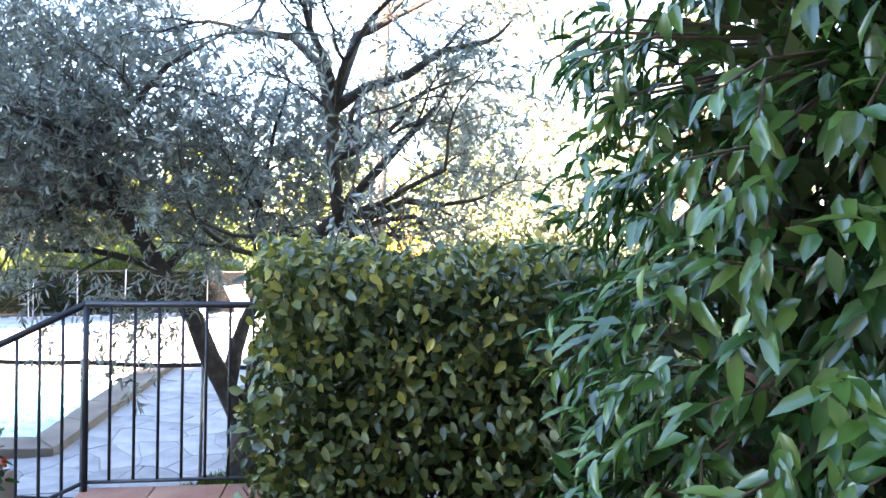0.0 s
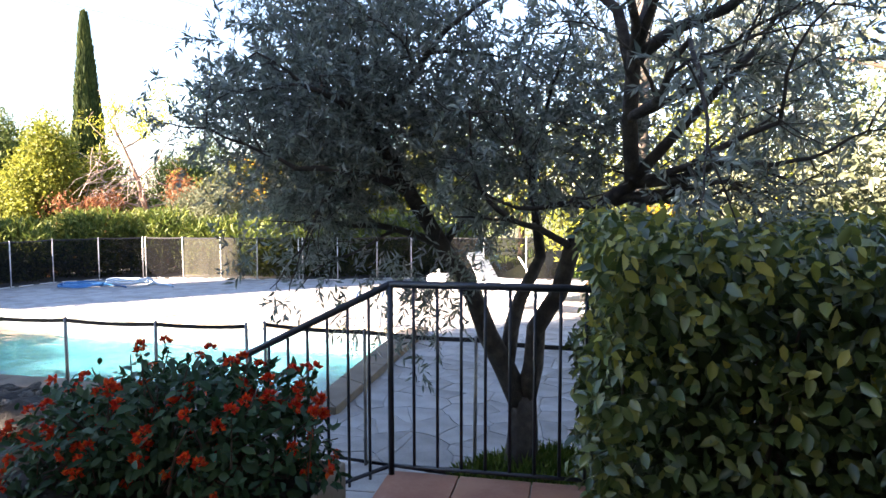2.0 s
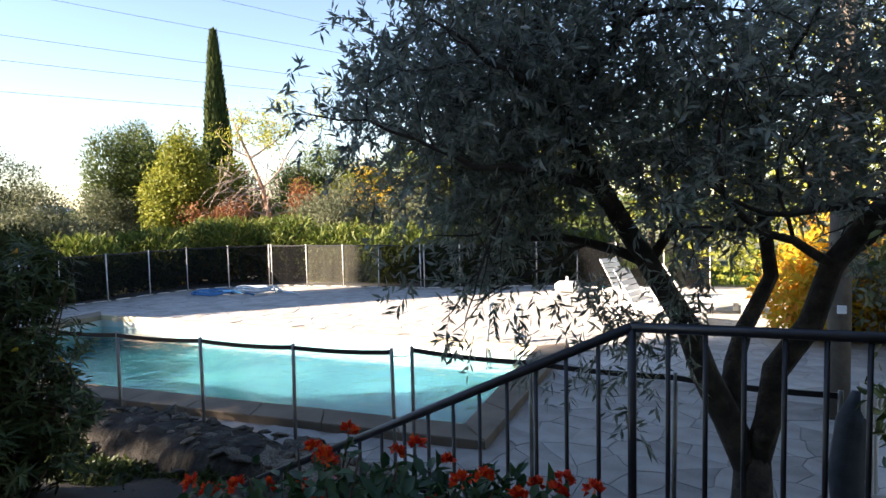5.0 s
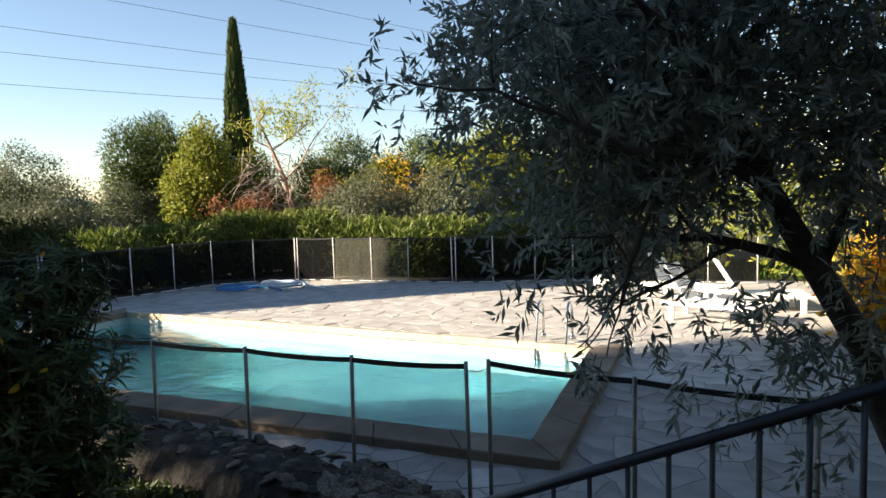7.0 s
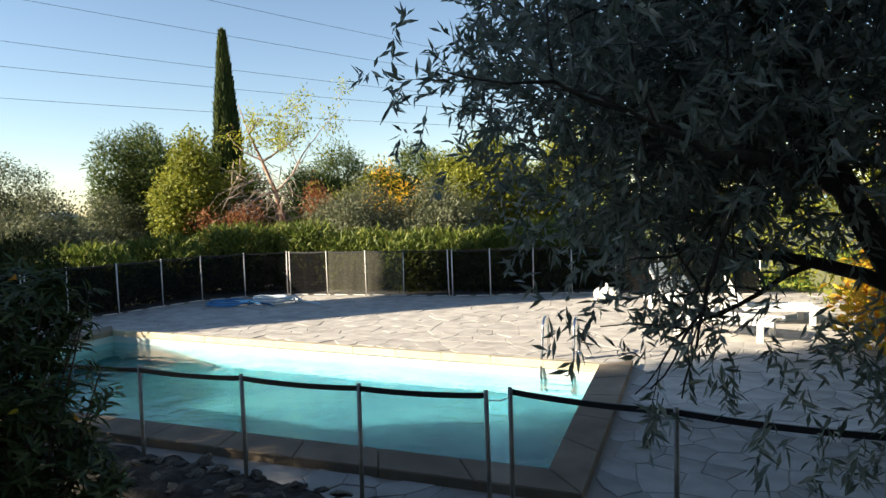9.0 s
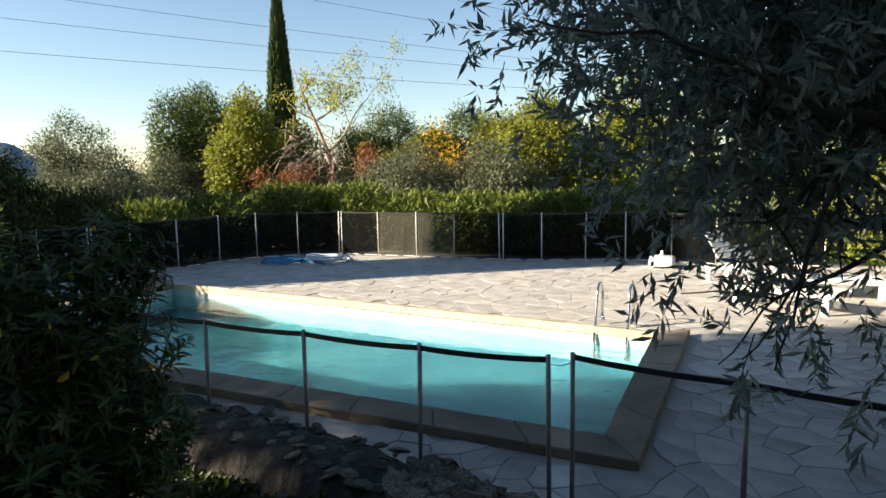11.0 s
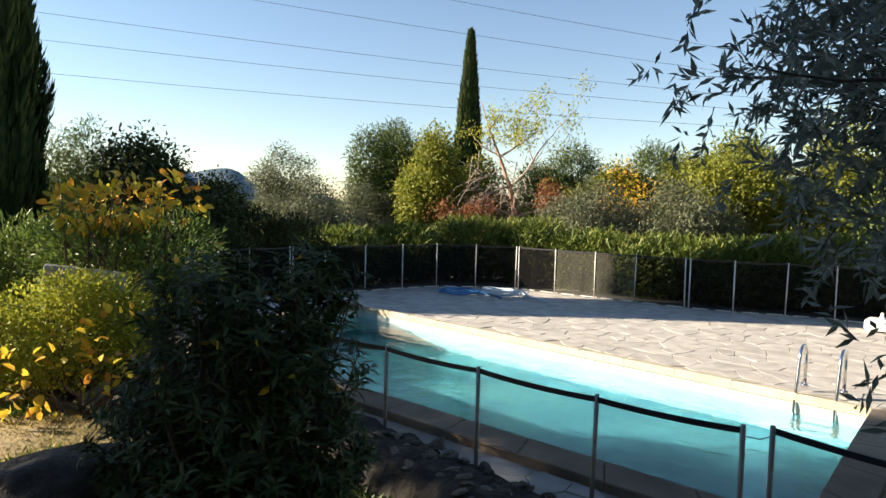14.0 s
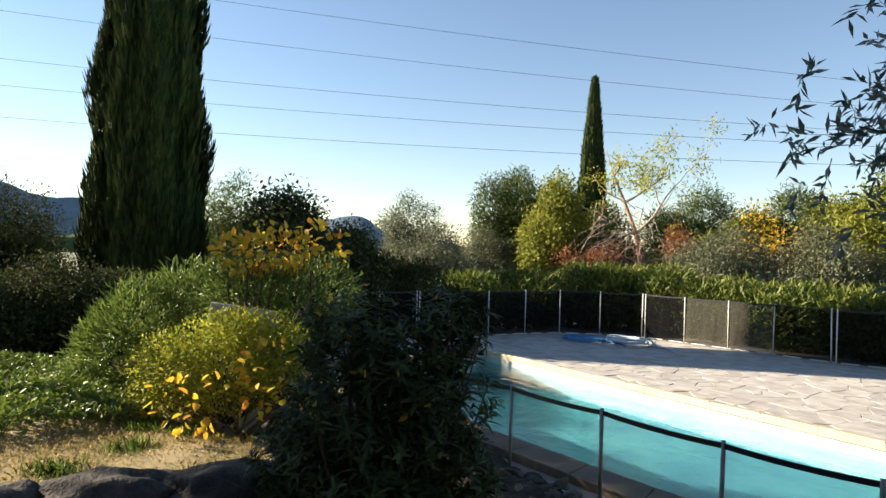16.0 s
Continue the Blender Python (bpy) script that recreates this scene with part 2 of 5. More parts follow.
def part(name, bm, material, parent=None, label="", smooth=False):
    """Links a bmesh as one mesh object under a thing or under a part."""
    me = bpy.data.meshes.new(name)
    bm.to_mesh(me)
    bm.free()
    me.materials.append(material)
    if smooth:
        me.polygons.foreach_set("use_smooth", [True] * len(me.polygons))
    ob = new(name, me)
    ob.parent = parent
    return tagged(ob, label)


def part_mesh(name, me, parent=None, label="", kind=""):
    ob = new(name, me)
    ob.parent = parent
    return tagged(ob, label, kind=kind)


def empty(name, at=(0, 0, 0), label="", category="", group="", kind=""):
    ob = new(name)
    ob.location = at
    ob.empty_display_size = 0.1
    return tagged(ob, label, category, group, kind)


def box(bm, x0, x1, y0, y1, z0, z1, bevel=0.0):
    g = bmesh.ops.create_cube(bm, size=1, matrix=Matrix.LocRotScale(((x0 + x1) / 2, (y0 + y1) / 2, (z0 + z1) / 2), None, (abs(x1 - x0), abs(y1 - y0), abs(z1 - z0))))
    if bevel:
        vs = set(g["verts"])
        es = [e for e in bm.edges if e.verts[0] in vs and e.verts[1] in vs]
        bmesh.ops.bevel(bm, geom=es, offset=bevel, segments=2, affect="EDGES", profile=0.5)


def tube(bm, pts, radii, sides=8, caps=True):
    """A tube along the points."""
    pts = [Vector(p) for p in pts]
    if not isinstance(radii, (list, tuple)):
        radii = [radii] * len(pts)
    rings, side = [], None
    for i, p in enumerate(pts):
        d = (pts[min(i + 1, len(pts) - 1)] - pts[max(i - 1, 0)]).normalized()
        if side is None:
            side = d.orthogonal().normalized()
        side = (side - d * side.dot(d)).normalized()
        up = d.cross(side)
        rings.append([bm.verts.new(p + (side * math.cos(a) + up * math.sin(a)) * radii[i]) for a in (2 * math.pi * k / sides for k in range(sides))])
    for r0, r1 in zip(rings, rings[1:]):
        for k in range(sides):
            bm.faces.new((r0[k], r0[(k + 1) % sides], r1[(k + 1) % sides], r1[k]))
    if caps:
        bm.faces.new(rings[0][::-1])
        bm.faces.new(rings[-1])


def unit(v):
    return v / np.maximum(np.linalg.norm(v, axis=-1, keepdims=True), 1e-9)


def rand_dirs(n):
    return unit(RNG.normal(size=(n, 3)))


def leaves(name, P, D, N, L, W, mat, fine=False, curl=0.15):
    """One mesh of leaves: places P, ways D, upper sides N, lengths L, widths W."""
    n = len(P)
    L, W = np.broadcast_to(L, n)[:, None], np.broadcast_to(W, n)[:, None]
    D = unit(D)
    S = unit(np.cross(D, N))
    U = np.cross(S, D)
    if fine:
        st = [P, P + D * L * .3 + S * W * .42 + U * W * .14, P + D * L * .3 - U * W * .04, P + D * L * .3 - S * W * .42 + U * W * .14,
              P + D * L * .68 + S * W * .36 - U * (L * curl * .4 - W * .12), P + D * L * .68 - U * (L * curl * .45 + W * .04), P + D * L * .68 - S * W * .36 - U * (L * curl * .4 - W * .12),
              P + D * L - U * L * curl]
        idx = np.array([[0, 2, 1, 1], [0, 3, 2, 2], [1, 2, 5, 4], [2, 3, 6, 5], [4, 5, 7, 7], [5, 6, 7, 7]])
        sizes = [3, 3, 4, 4, 3, 3]
        k = 8
    else:
        st = [P, P + D * L * .45 + S * W * .5 + U * W * .15, P + D * L - U * L * curl, P + D * L * .45 - S * W * .5 + U * W * .15]
        idx = np.array([[0, 2, 1, 1], [0, 3, 2, 2]])
        sizes = [3, 3]
        k = 4
    V = np.stack(st, 1).reshape(-1, 3)
    me = bpy.data.meshes.new(name)
    loops = np.concatenate([idx[i, :s] for i, s in enumerate(sizes)])
    nl, nf = len(loops), len(sizes)
    all_loops = (loops[None, :] + (np.arange(n) * k)[:, None]).reshape(-1)
    totals = np.tile(np.array(sizes), n)
    starts = np.concatenate([[0], np.cumsum(totals)[:-1]])
    me.vertices.add(n * k)
    me.vertices.foreach_set("co", V.astype(np.float32).ravel())
    me.loops.add(n * nl)
    me.loops.foreach_set("vertex_index", all_loops.astype(np.int32))
    me.polygons.add(n * nf)
    me.polygons.foreach_set("loop_start", starts.astype(np.int32))
    me.polygons.foreach_set("use_smooth", np.ones(n * nf, bool))
    me.materials.append(mat)
    me.update(calc_edges=True)
    me.validate()
    return me


def blob_points(n, blobs, shell=0.55):
    """Random places in a union of ellipsoids (x, y, z, rx, ry, rz), most of them near the outside, and the ways outwards."""
    b = np.array(blobs, float)
    w = b[:, 3] * b[:, 4] + b[:, 4] * b[:, 5] + b[:, 3] * b[:, 5]
    i = RNG.choice(len(b), n, p=w / w.sum())
    d = rand_dirs(n)
    r = shell + (1 - shell) * RNG.random(n) ** 0.7
    r *= 1 + 0.08 * np.clip(RNG.normal(size=n), -1.5, 1.2)
    return b[i, :3] + d * r[:, None] * b[i, 3:], unit(d / b[i, 3:])


def clumps(P, Nw, per, spread):
    """Each place becomes a tuft of so many places, spread so far."""
    n = len(P)
    Q = np.repeat(P, per, 0) + np.clip(RNG.normal(size=(n * per, 3)), -1.4, 1.4) * spread
    return Q, np.repeat(Nw, per, 0)


# ---- ground ----
DECK, COPE = -0.69, -0.61


def ease(a, b, v):
    v = np.clip((v - a) / (b - a), 0, 1)
    return v * v * (3 - 2 * v)


def ground_z(x, y):
    x, y = np.asarray(x, float), np.asarray(y, float)
    bed = -0.52 * ease(2.6, 5.2, y) * ease(-1.0, -2.2, x) - 0.24 * ease(-5.0, -6.2, x) * ease(3.6, 5.2, y)
    lawn = -0.22 * ease(-4.5, -6.5, x) - 0.13 * np.maximum(-11.8 - x, 0) * (x > -22)
    grass = np.where(y > 3.2, -0.66 + 0.36 * np.exp(-((x + 0.25) ** 2 + (y - 4.7) ** 2) / 0.55), 0.0) * (x < 1.2)
    z = np.minimum(bed, lawn) * (x < -0.95) + grass * (x >= -0.95)
    pit = (x > -3.3) & (x < -0.95) & (y > 2.5) & (y < 5.4)
    z = np.where(pit, DECK - 0.07, z)
    pool = (y > 5.15) & (x > -15.0) & (x < 3.5) & (y < 19.0)
    z = np.where(pool, DECK - 0.06, z)
    basin = (y > 6.8) & (y < 10.72 + 0.061 * (-2.5 - x)) & (x > -12.5) & (x < -2.7)
    z = np.where(basin, -2.6, z)
    out = np.maximum(np.maximum(-15 - x, y - 19), 0)
    z = z - np.where(out > 0, 0.06 + 0.05 * np.minimum(out, 40), 0) - 0.012 * np.maximum(out - 40, 0) * (out < 900) - 10.0 * (out >= 900)
    side = np.maximum(x - 3.5, 0)
    return z - 0.03 * np.minimum(side, 20) * (y > 5.15)


def build_ground():
    near_x, near_y = np.arange(-16, 5.01, 0.16), np.arange(-2, 20.01, 0.16)
    far = np.array([6, 8, 11, 15, 20, 28, 40, 60, 100, 200, 500, 1200, 3000])
    xs = np.concatenate([-16 - far[::-1] + 4, near_x, 4 + far])
    ys = np.concatenate([-6 - far[::-1], [-6, -4, -3], near_y, 18 + far])
    X, Y = np.meshgrid(xs, ys)
    Z = ground_z(X, Y)
    soft = (X > -16) & (X < 5) & (Y < 5.1) & (Y > -2)
    Z = Z + np.where(soft, 0.02 * np.sin(X * 3.1 + Y * 1.7) * np.sin(Y * 2.3 - X), 0)
    nx, ny = len(xs), len(ys)
    V = np.stack([X, Y, Z], -1).reshape(-1, 3)
    F, mi = [], []
    for j in range(ny - 1):
        for i in range(nx - 1):
            a = j * nx + i
            F.append((a, a + 1, a + nx + 1, a + nx))
            cx, cy = (xs[i] + xs[i + 1]) / 2, (ys[j] + ys[j + 1]) / 2
            if -15 < cx < -5.2 and -2 < cy < 4.0 - 0.15 * (cx + 5.3):
                mi.append(1)
            elif cx < -15 or cy > 18.8 or cx > 4:
                mi.append(2)
            else:
                mi.append(0)
    me = mesh_of("ground", V, F, [M["soil"], M["lawn"], M["land"]])
    me.polygons.foreach_set("material_index", mi)
    me.polygons.foreach_set("use_smooth", [True] * len(mi))
    tagged(new("ground", me), "garden ground of dry lawn, dark soil and rough land", "ground", kind="structure")


build_ground()


# ---- pool ----
POOL = [(-2.82, 6.88), (-2.89, 10.57), (-12.3, 11.15), (-12.3, 6.95)]
COPE_OUT = [(-2.50, 6.50), (-2.50, 10.92), (-12.75, 11.55), (-12.75, 6.55)]


def build_pool():
    thing = empty("swimming_pool", (-7.5, 9, DECK), "rectangular swimming pool with turquoise water and stone coping", "swimming pool")
    inv = Matrix.Translation((7.5, -9, -DECK))

    def put(bm, name, mat, label="", smooth=False):
        bm.transform(inv)
        return part(name, bm, mat, thing, label, smooth)

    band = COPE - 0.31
    for nm, hi, lo, mat, lb in (("basin_rim", COPE - 0.03, band, M["liner"], "pale plastered band round the pool wall"), ("basin_wall", band, None, M["pool_wall"], "turquoise pool wall, coloured with the depth tint of the water")):
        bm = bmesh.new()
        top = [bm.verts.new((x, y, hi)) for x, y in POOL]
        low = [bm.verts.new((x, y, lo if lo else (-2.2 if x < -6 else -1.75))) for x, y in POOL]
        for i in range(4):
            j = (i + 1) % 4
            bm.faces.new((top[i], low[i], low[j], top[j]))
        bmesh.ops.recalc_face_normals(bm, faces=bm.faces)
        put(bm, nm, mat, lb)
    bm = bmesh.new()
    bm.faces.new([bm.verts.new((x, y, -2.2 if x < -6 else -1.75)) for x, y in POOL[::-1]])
    put(bm, "basin_floor", M["pool_floor_depth_tint"], "turquoise pool floor, coloured with the depth tint of the water")
    bm = bmesh.new()
    xs, ys = np.linspace(0, 1, 120), np.linspace(0, 1, 60)
    c = [Vector((*p, 0)) for p in POOL]
    grid = []
    for v in ys:
        row = []
        for u in xs:
            p = c[0].lerp(c[3], u).lerp(c[1].lerp(c[2], u), v)
            row.append(bm.verts.new((p.x, p.y, COPE - 0.23 + 0.002 * math.sin(p.x * 5 + p.y * 3) + 0.002 * noise.noise((p.x * 4, p.y * 4, 0)))))
        grid.append(row)
    for a, b in zip(grid, grid[1:]):
        for k in range(len(a) - 1):
            bm.faces.new((a[k], b[k], b[k + 1], a[k + 1]))
    w = bpy.data.materials.new("water")
    w.use_nodes = True
    nt = w.node_tree
    p = nt.nodes["Principled BSDF"]
    p.inputs["Base Color"].default_value = (0.56, 0.90, 0.94, 1)
    p.inputs["Transmission Weight"].default_value, p.inputs["Roughness"].default_value, p.inputs["IOR"].default_value = 1.0, 0.02, 1.33
    co, n1, n2 = nt.nodes.new("ShaderNodeTexCoord"), nt.nodes.new("ShaderNodeTexNoise"), nt.nodes.new("ShaderNodeTexNoise")
    n1.inputs["Scale"].default_value, n2.inputs["Scale"].default_value = 3.2, 11
    n1.inputs["Distortion"].default_value = 0.6
    add = nt.nodes.new("ShaderNodeMath")
    add.operation = "MULTIPLY_ADD"
    add.inputs[1].default_value = 0.3
    for n in (n1, n2):
        nt.links.new(co.outputs["Object"], n.inputs["Vector"])
    nt.links.new(n2.outputs["Fac"], add.inputs[0])
    nt.links.new(n1.outputs["Fac"], add.inputs[2])
    b = nt.nodes.new("ShaderNodeBump")
    b.inputs["Strength"].default_value, b.inputs["Distance"].default_value = 0.30, 0.05
    nt.links.new(add.outputs[0], b.inputs["Height"])
    nt.links.new(b.outputs["Normal"], p.inputs["Normal"])
    ob = put(bm, "water", w, "clear rippled turquoise water", True)
    ob.visible_shadow = False
    # coping slabs, side by side round the basin
    for i in range(4):
        j = (i + 1) % 4
        a0, a1 = Vector((*POOL[i], 0)), Vector((*POOL[j], 0))
        b0, b1 = Vector((*COPE_OUT[i], 0)), Vector((*COPE_OUT[j], 0))
        n = max(3, round((a1 - a0).length / 0.8))
        for k in range(n):
            u0, u1 = (k + 0.004) / n, (k + 1 - 0.004) / n
            quad = [a0.lerp(a1, u0), a0.lerp(a1, u1), b0.lerp(b1, u1), b0.lerp(b1, u0)]
            quad[0] += (quad[0] - quad[3]).normalized() * 0.03
            quad[1] += (quad[1] - quad[2]).normalized() * 0.03
            bm = bmesh.new()
            z = COPE + RNG.normal() * 0.003
            lo = [bm.verts.new((v.x, v.y, DECK - 0.03)) for v in quad]
            mi = [bm.verts.new((v.x, v.y, z - 0.012)) for v in quad]
            cen = sum(quad, Vector()) / 4
            hi = [bm.verts.new((*(v + (cen - v).normalized() * 0.014).xy, z)) for v in quad]
            if i == 1:  # the far slabs run down to the level of the deck behind them
                for ring, drop in ((mi, 0.066), (hi, 0.068)):
                    for v in ring[2:]:
                        v.co.z -= drop
            for r0, r1 in ((lo, mi), (mi, hi)):
                for q in range(4):
                    bm.faces.new((r0[q], r0[(q + 1) % 4], r1[(q + 1) % 4], r1[q]))
            bm.faces.new(hi)
            bmesh.ops.recalc_face_normals(bm, faces=bm.faces)
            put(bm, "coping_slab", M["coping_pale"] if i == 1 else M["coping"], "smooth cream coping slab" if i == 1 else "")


build_pool()


def ladder():
    thing = empty("pool_ladder", (-3.5, 10.7, COPE), "polished steel pool ladder standing in the water", "ladder")
    for x in (-0.22, 0.22):
        bm = bmesh.new()
        pts = [(x, 0.42, 0.0), (x, 0.42, 0.36)]
        for k in range(9):
            a = math.pi * k / 8
            pts.append((x, 0.24 + 0.18 * math.cos(a), 0.40 + 0.15 * math.sin(a)))
        pts += [(x, 0.02, 0.25), (x, -0.12, -0.2), (x, -0.14, -0.95)]
        tube(bm, pts, 0.02, 10)
        rail = part("rail", bm, M["steel"], thing, "bent steel tube", True)
        bm = bmesh.new()
        tube(bm, [(x, 0.42, -0.02), (x, 0.42, 0.02)], 0.045, 12)
        part("foot_flange", bm, M["steel"], rail, "", True)
    for z in (-0.3, -0.55, -0.8):
        bm = bmesh.new()
        box(bm, -0.22, 0.22, -0.17, -0.09, z - 0.012, z + 0.012, 0.005)
        part("step", bm, M["steel"], thing, "narrow steel tread")


ladder()

# ---- pool fence ----
BACK = [(-14.6, 5.6), (-14.62, 6.7), (-14.65, 7.8), (-14.68, 8.9), (-14.7, 10.0), (-14.7, 11.1), (-14.65, 12.1), (-14.25, 13.1), (-14.05, 14.25), (-13.75, 15.3), (-13.0, 16.1), (-12.08, 16.72), (-10.87, 16.8), (-9.75, 16.88), (-8.72, 16.98), (-7.5, 17.05), (-6.48, 17.3), (-5.5, 17.75), (-4.58, 18.05), (-3.5, 18.0), (-2.51, 17.93), (-1.38, 18.2), (-0.3, 18.3)]
NEAR = [(-14.6, 5.6), (-13.7, 5.5), (-12.8, 5.45), (-11.9, 5.42), (-11.0, 5.4), (-10.1, 5.38), (-9.2, 5.37), (-8.3, 5.36), (-7.4, 5.35), (-6.5, 5.34), (-5.56, 5.34), (-4.62, 5.33), (-3.71, 5.31), (-2.86, 5.37)]
NEAR2 = [(-2.75, 5.48), (-1.8, 5.33), (-0.87, 5.2), (0.0, 5.05)]


def net_material(name, see, colour):
    m = bpy.data.materials.new(name)
    m.use_nodes = True
    nt = m.node_tree
    p = nt.nodes["Principled BSDF"]
    p.inputs["Base Color"].default_value, p.inputs["Roughness"].default_value = (*colour, 1), 0.9
    p.inputs["Specular IOR Level"].default_value = 0.03
    t = nt.nodes.new("ShaderNodeBsdfTransparent")
    s = nt.nodes.new("ShaderNodeMixShader")
    co, n = nt.nodes.new("ShaderNodeTexCoord"), nt.nodes.new("ShaderNodeTexNoise")
    n.inputs["Scale"].default_value = 3.0
    nt.links.new(co.outputs["Object"], n.inputs["Vector"])
    r = nt.nodes.new("ShaderNodeMapRange")
    r.inputs["To Min"].default_value, r.inputs["To Max"].default_value = 1 - see - 0.06, 1 - see + 0.06
    nt.links.new(n.outputs["Fac"], r.inputs["Value"])
    nt.links.new(r.outputs["Result"], s.inputs[0])
    nt.links.new(t.outputs[0], s.inputs[1])
    nt.links.new(p.outputs[0], s.inputs[2])
    nt.links.new(s.outputs[0], nt.nodes["Material Output"].inputs["Surface"])
    return m


NET = net_material("black_net", 0.68, (0.012, 0.013, 0.016))
# the far net is near opaque to stand for the shaded hedge behind it
NET_SHADED = net_material("shaded_black_net", 0.24, (0.008, 0.008, 0.009))
NET_PALE = net_material("dusty_net", 0.32, (0.07, 0.067, 0.055))


def pool_fence(pts, height, post_mat, post_r, pale=(), doubles=(), dark=False, label=""):
    thing = empty("pool_fence", (pts[0][0], pts[0][1], DECK), label, "fence")
    o = Vector((pts[0][0], pts[0][1], 0))
    for i, (x, y) in enumerate(pts):
        for k in range(2 if i in doubles else 1):
            bm = bmesh.new()
            lean = RNG.normal(size=2) * 0.012
            a = Vector((x + 0.10 * k, y, 0)) - o
            tube(bm, [a, a + Vector((lean[0], lean[1], height))], post_r, 8)
            part("post", bm, post_mat, thing, "", True)
    for i in range(len(pts) - 1):
        a, b = Vector((*pts[i], 0)) - o, Vector((*pts[i + 1], 0)) - o
        n = 8
        line = [a.lerp(b, k / n) for k in range(n + 1)]
        sag = [0.014 * 4 * (k / n) * (1 - k / n) for k in range(n + 1)]
        side = (b - a).cross(Vector((0, 0, 1))).normalized()
        bm = bmesh.new()
        lo = [bm.verts.new(p + Vector((0, 0, 0.02)) + side * 0.012 * math.sin(k * 1.7)) for k, p in enumerate(line)]
        hi = [bm.verts.new(p + Vector((0, 0, height - 0.03 - sag[k]))) for k, p in enumerate(line)]
        for k in range(n):
            bm.faces.new((lo[k], lo[k + 1], hi[k + 1], hi[k]))
        net = part("net", bm, NET_PALE if i in pale else (NET_SHADED if dark else NET), thing, "dusty grey net" if i in pale else "see-through black net")
        for z, r in ((height - 0.03, 0.013), (0.03, 0.010)):
            bm = bmesh.new()
            w = Vector((0, 0, r * 1.3))
            rows = []
            for k, p in enumerate(line):
                q = p + Vector((0, 0, z - (sag[k] if z > 0.5 else 0)))
                rows.append([bm.verts.new(q + side * sx * 0.006 + w * sz) for sx, sz in ((-1, -1), (1, -1), (1, 1), (-1, 1))])
            for r0, r1 in zip(rows, rows[1:]):
                for q in range(4):
                    bm.faces.new((r0[q], r0[(q + 1) % 4], r1[(q + 1) % 4], r1[q]))
            part("edge_band", bm, M["post_white"] if dark and z < 0.5 else M["band"], net)
    return thing


pool_fence(BACK, 1.2, M["post_white"], 0.016, (12, 13), (5, 11, 15), True, "black net pool fence on pale posts along the far deck")
pool_fence(NEAR, 1.15, M["post"], 0.015, label="black net pool fence on grey posts beside the near coping")
pool_fence(NEAR2, 1.15, M["post"], 0.015, label="black net pool fence closing the deck by the steps")
bm = bmesh.new()
tube(bm, [(-2.86, 5.37, DECK + 1.09), (-2.80, 5.42, DECK + 1.075), (-2.75, 5.48, DECK + 1.09)], 0.004, 6)
tagged(part("gate_chain", bm, M["steel"]), "thin metal chain closing the gap between fence posts", "chain")

# ---- railing ----


def railing():
    base = 0.22
    thing = empty("railing", (-0.953, 3.13, base), "black wrought iron railing round the landing and down the steps", "railing")
    top, low = 0.90, 0.05
    slope = Vector((-1.75, 0.283, -0.87))
    bm = bmesh.new()
    tube(bm, [(0, 0, 0), (0, 0, top)], 0.014, 10)
    part("newel", bm, M["iron"], thing, "", True)
    for z, r in ((top, 0.017), (low, 0.010)):
        bm = bmesh.new()
        tube(bm, [(0, 0, z), (1.25, 0.0, z)], r, 8)
        part("top_rail" if z > 0.5 else "bottom_rail", bm, M["iron"], thing, "", True)
        bm = bmesh.new()
        tube(bm, [Vector((0, 0, z)), Vector((0, 0, z)) + slope], r, 8)
        part("sloping_handrail" if z > 0.5 else "sloping_bottom_rail", bm, M["iron"], thing, "", True)
    for k in range(1, 12):
        x = 0.110 * k
        bm = bmesh.new()
        tube(bm, [(x, 0, low), (x, 0, top)], 0.008, 6)
        part("baluster", bm, M["iron"], thing, "", True)
    for k in range(1, 17):
        p = slope * (k / 16.0)
        bm = bmesh.new()
        tube(bm, [p + Vector((0, 0, low - 0.03)), p + Vector((0, 0, top))], 0.008 if k < 16 else 0.012, 6)
        part("baluster", bm, M["iron"], thing, "", True)
    return thing


railing()

# ---- landing and steps ----


def landing():
    thing = empty("landing", (-0.953, 3.13, 0.22), "terracotta tiled landing with stone steps down to the pool", "landing", kind="structure")
    bm = bmesh.new()
    box(bm, -0.02, 1.35, -1.0, 0.05, -0.95, -0.012)
    part("landing_base", bm, M["concrete"], thing)
    for i in range(4):
        for j in range(3):
            x, y = i * 0.335 - 0.018, 0.05 - (j + 1) * 0.335
            bm = bmesh.new()
            box(bm, x, x + 0.328, y, y + 0.328, -0.012, 0.006 + RNG.random() * 0.002, 0.004)
            part("tile", bm, M["terracotta"], thing)
    for k in range(1, 6):
        x1, z = -0.025 - (k - 1) * 0.35, -0.175 * k
        bm = bmesh.new()
        box(bm, x1 - 0.35, x1 - 0.002, -0.68, 0.10 + 0.05 * k, -0.93, z - 0.02)
        part("step_base", bm, M["concrete"], thing)
        for j in range(2):
            bm = bmesh.new()
            y = -0.68 + j * 0.40
            box(bm, x1 - 0.365, x1 - 0.004, y + 0.003, y + 0.397, z - 0.02, z, 0.004)
            part("step_slab", bm, M["stone"], thing)


landing()

# ---- plants ----


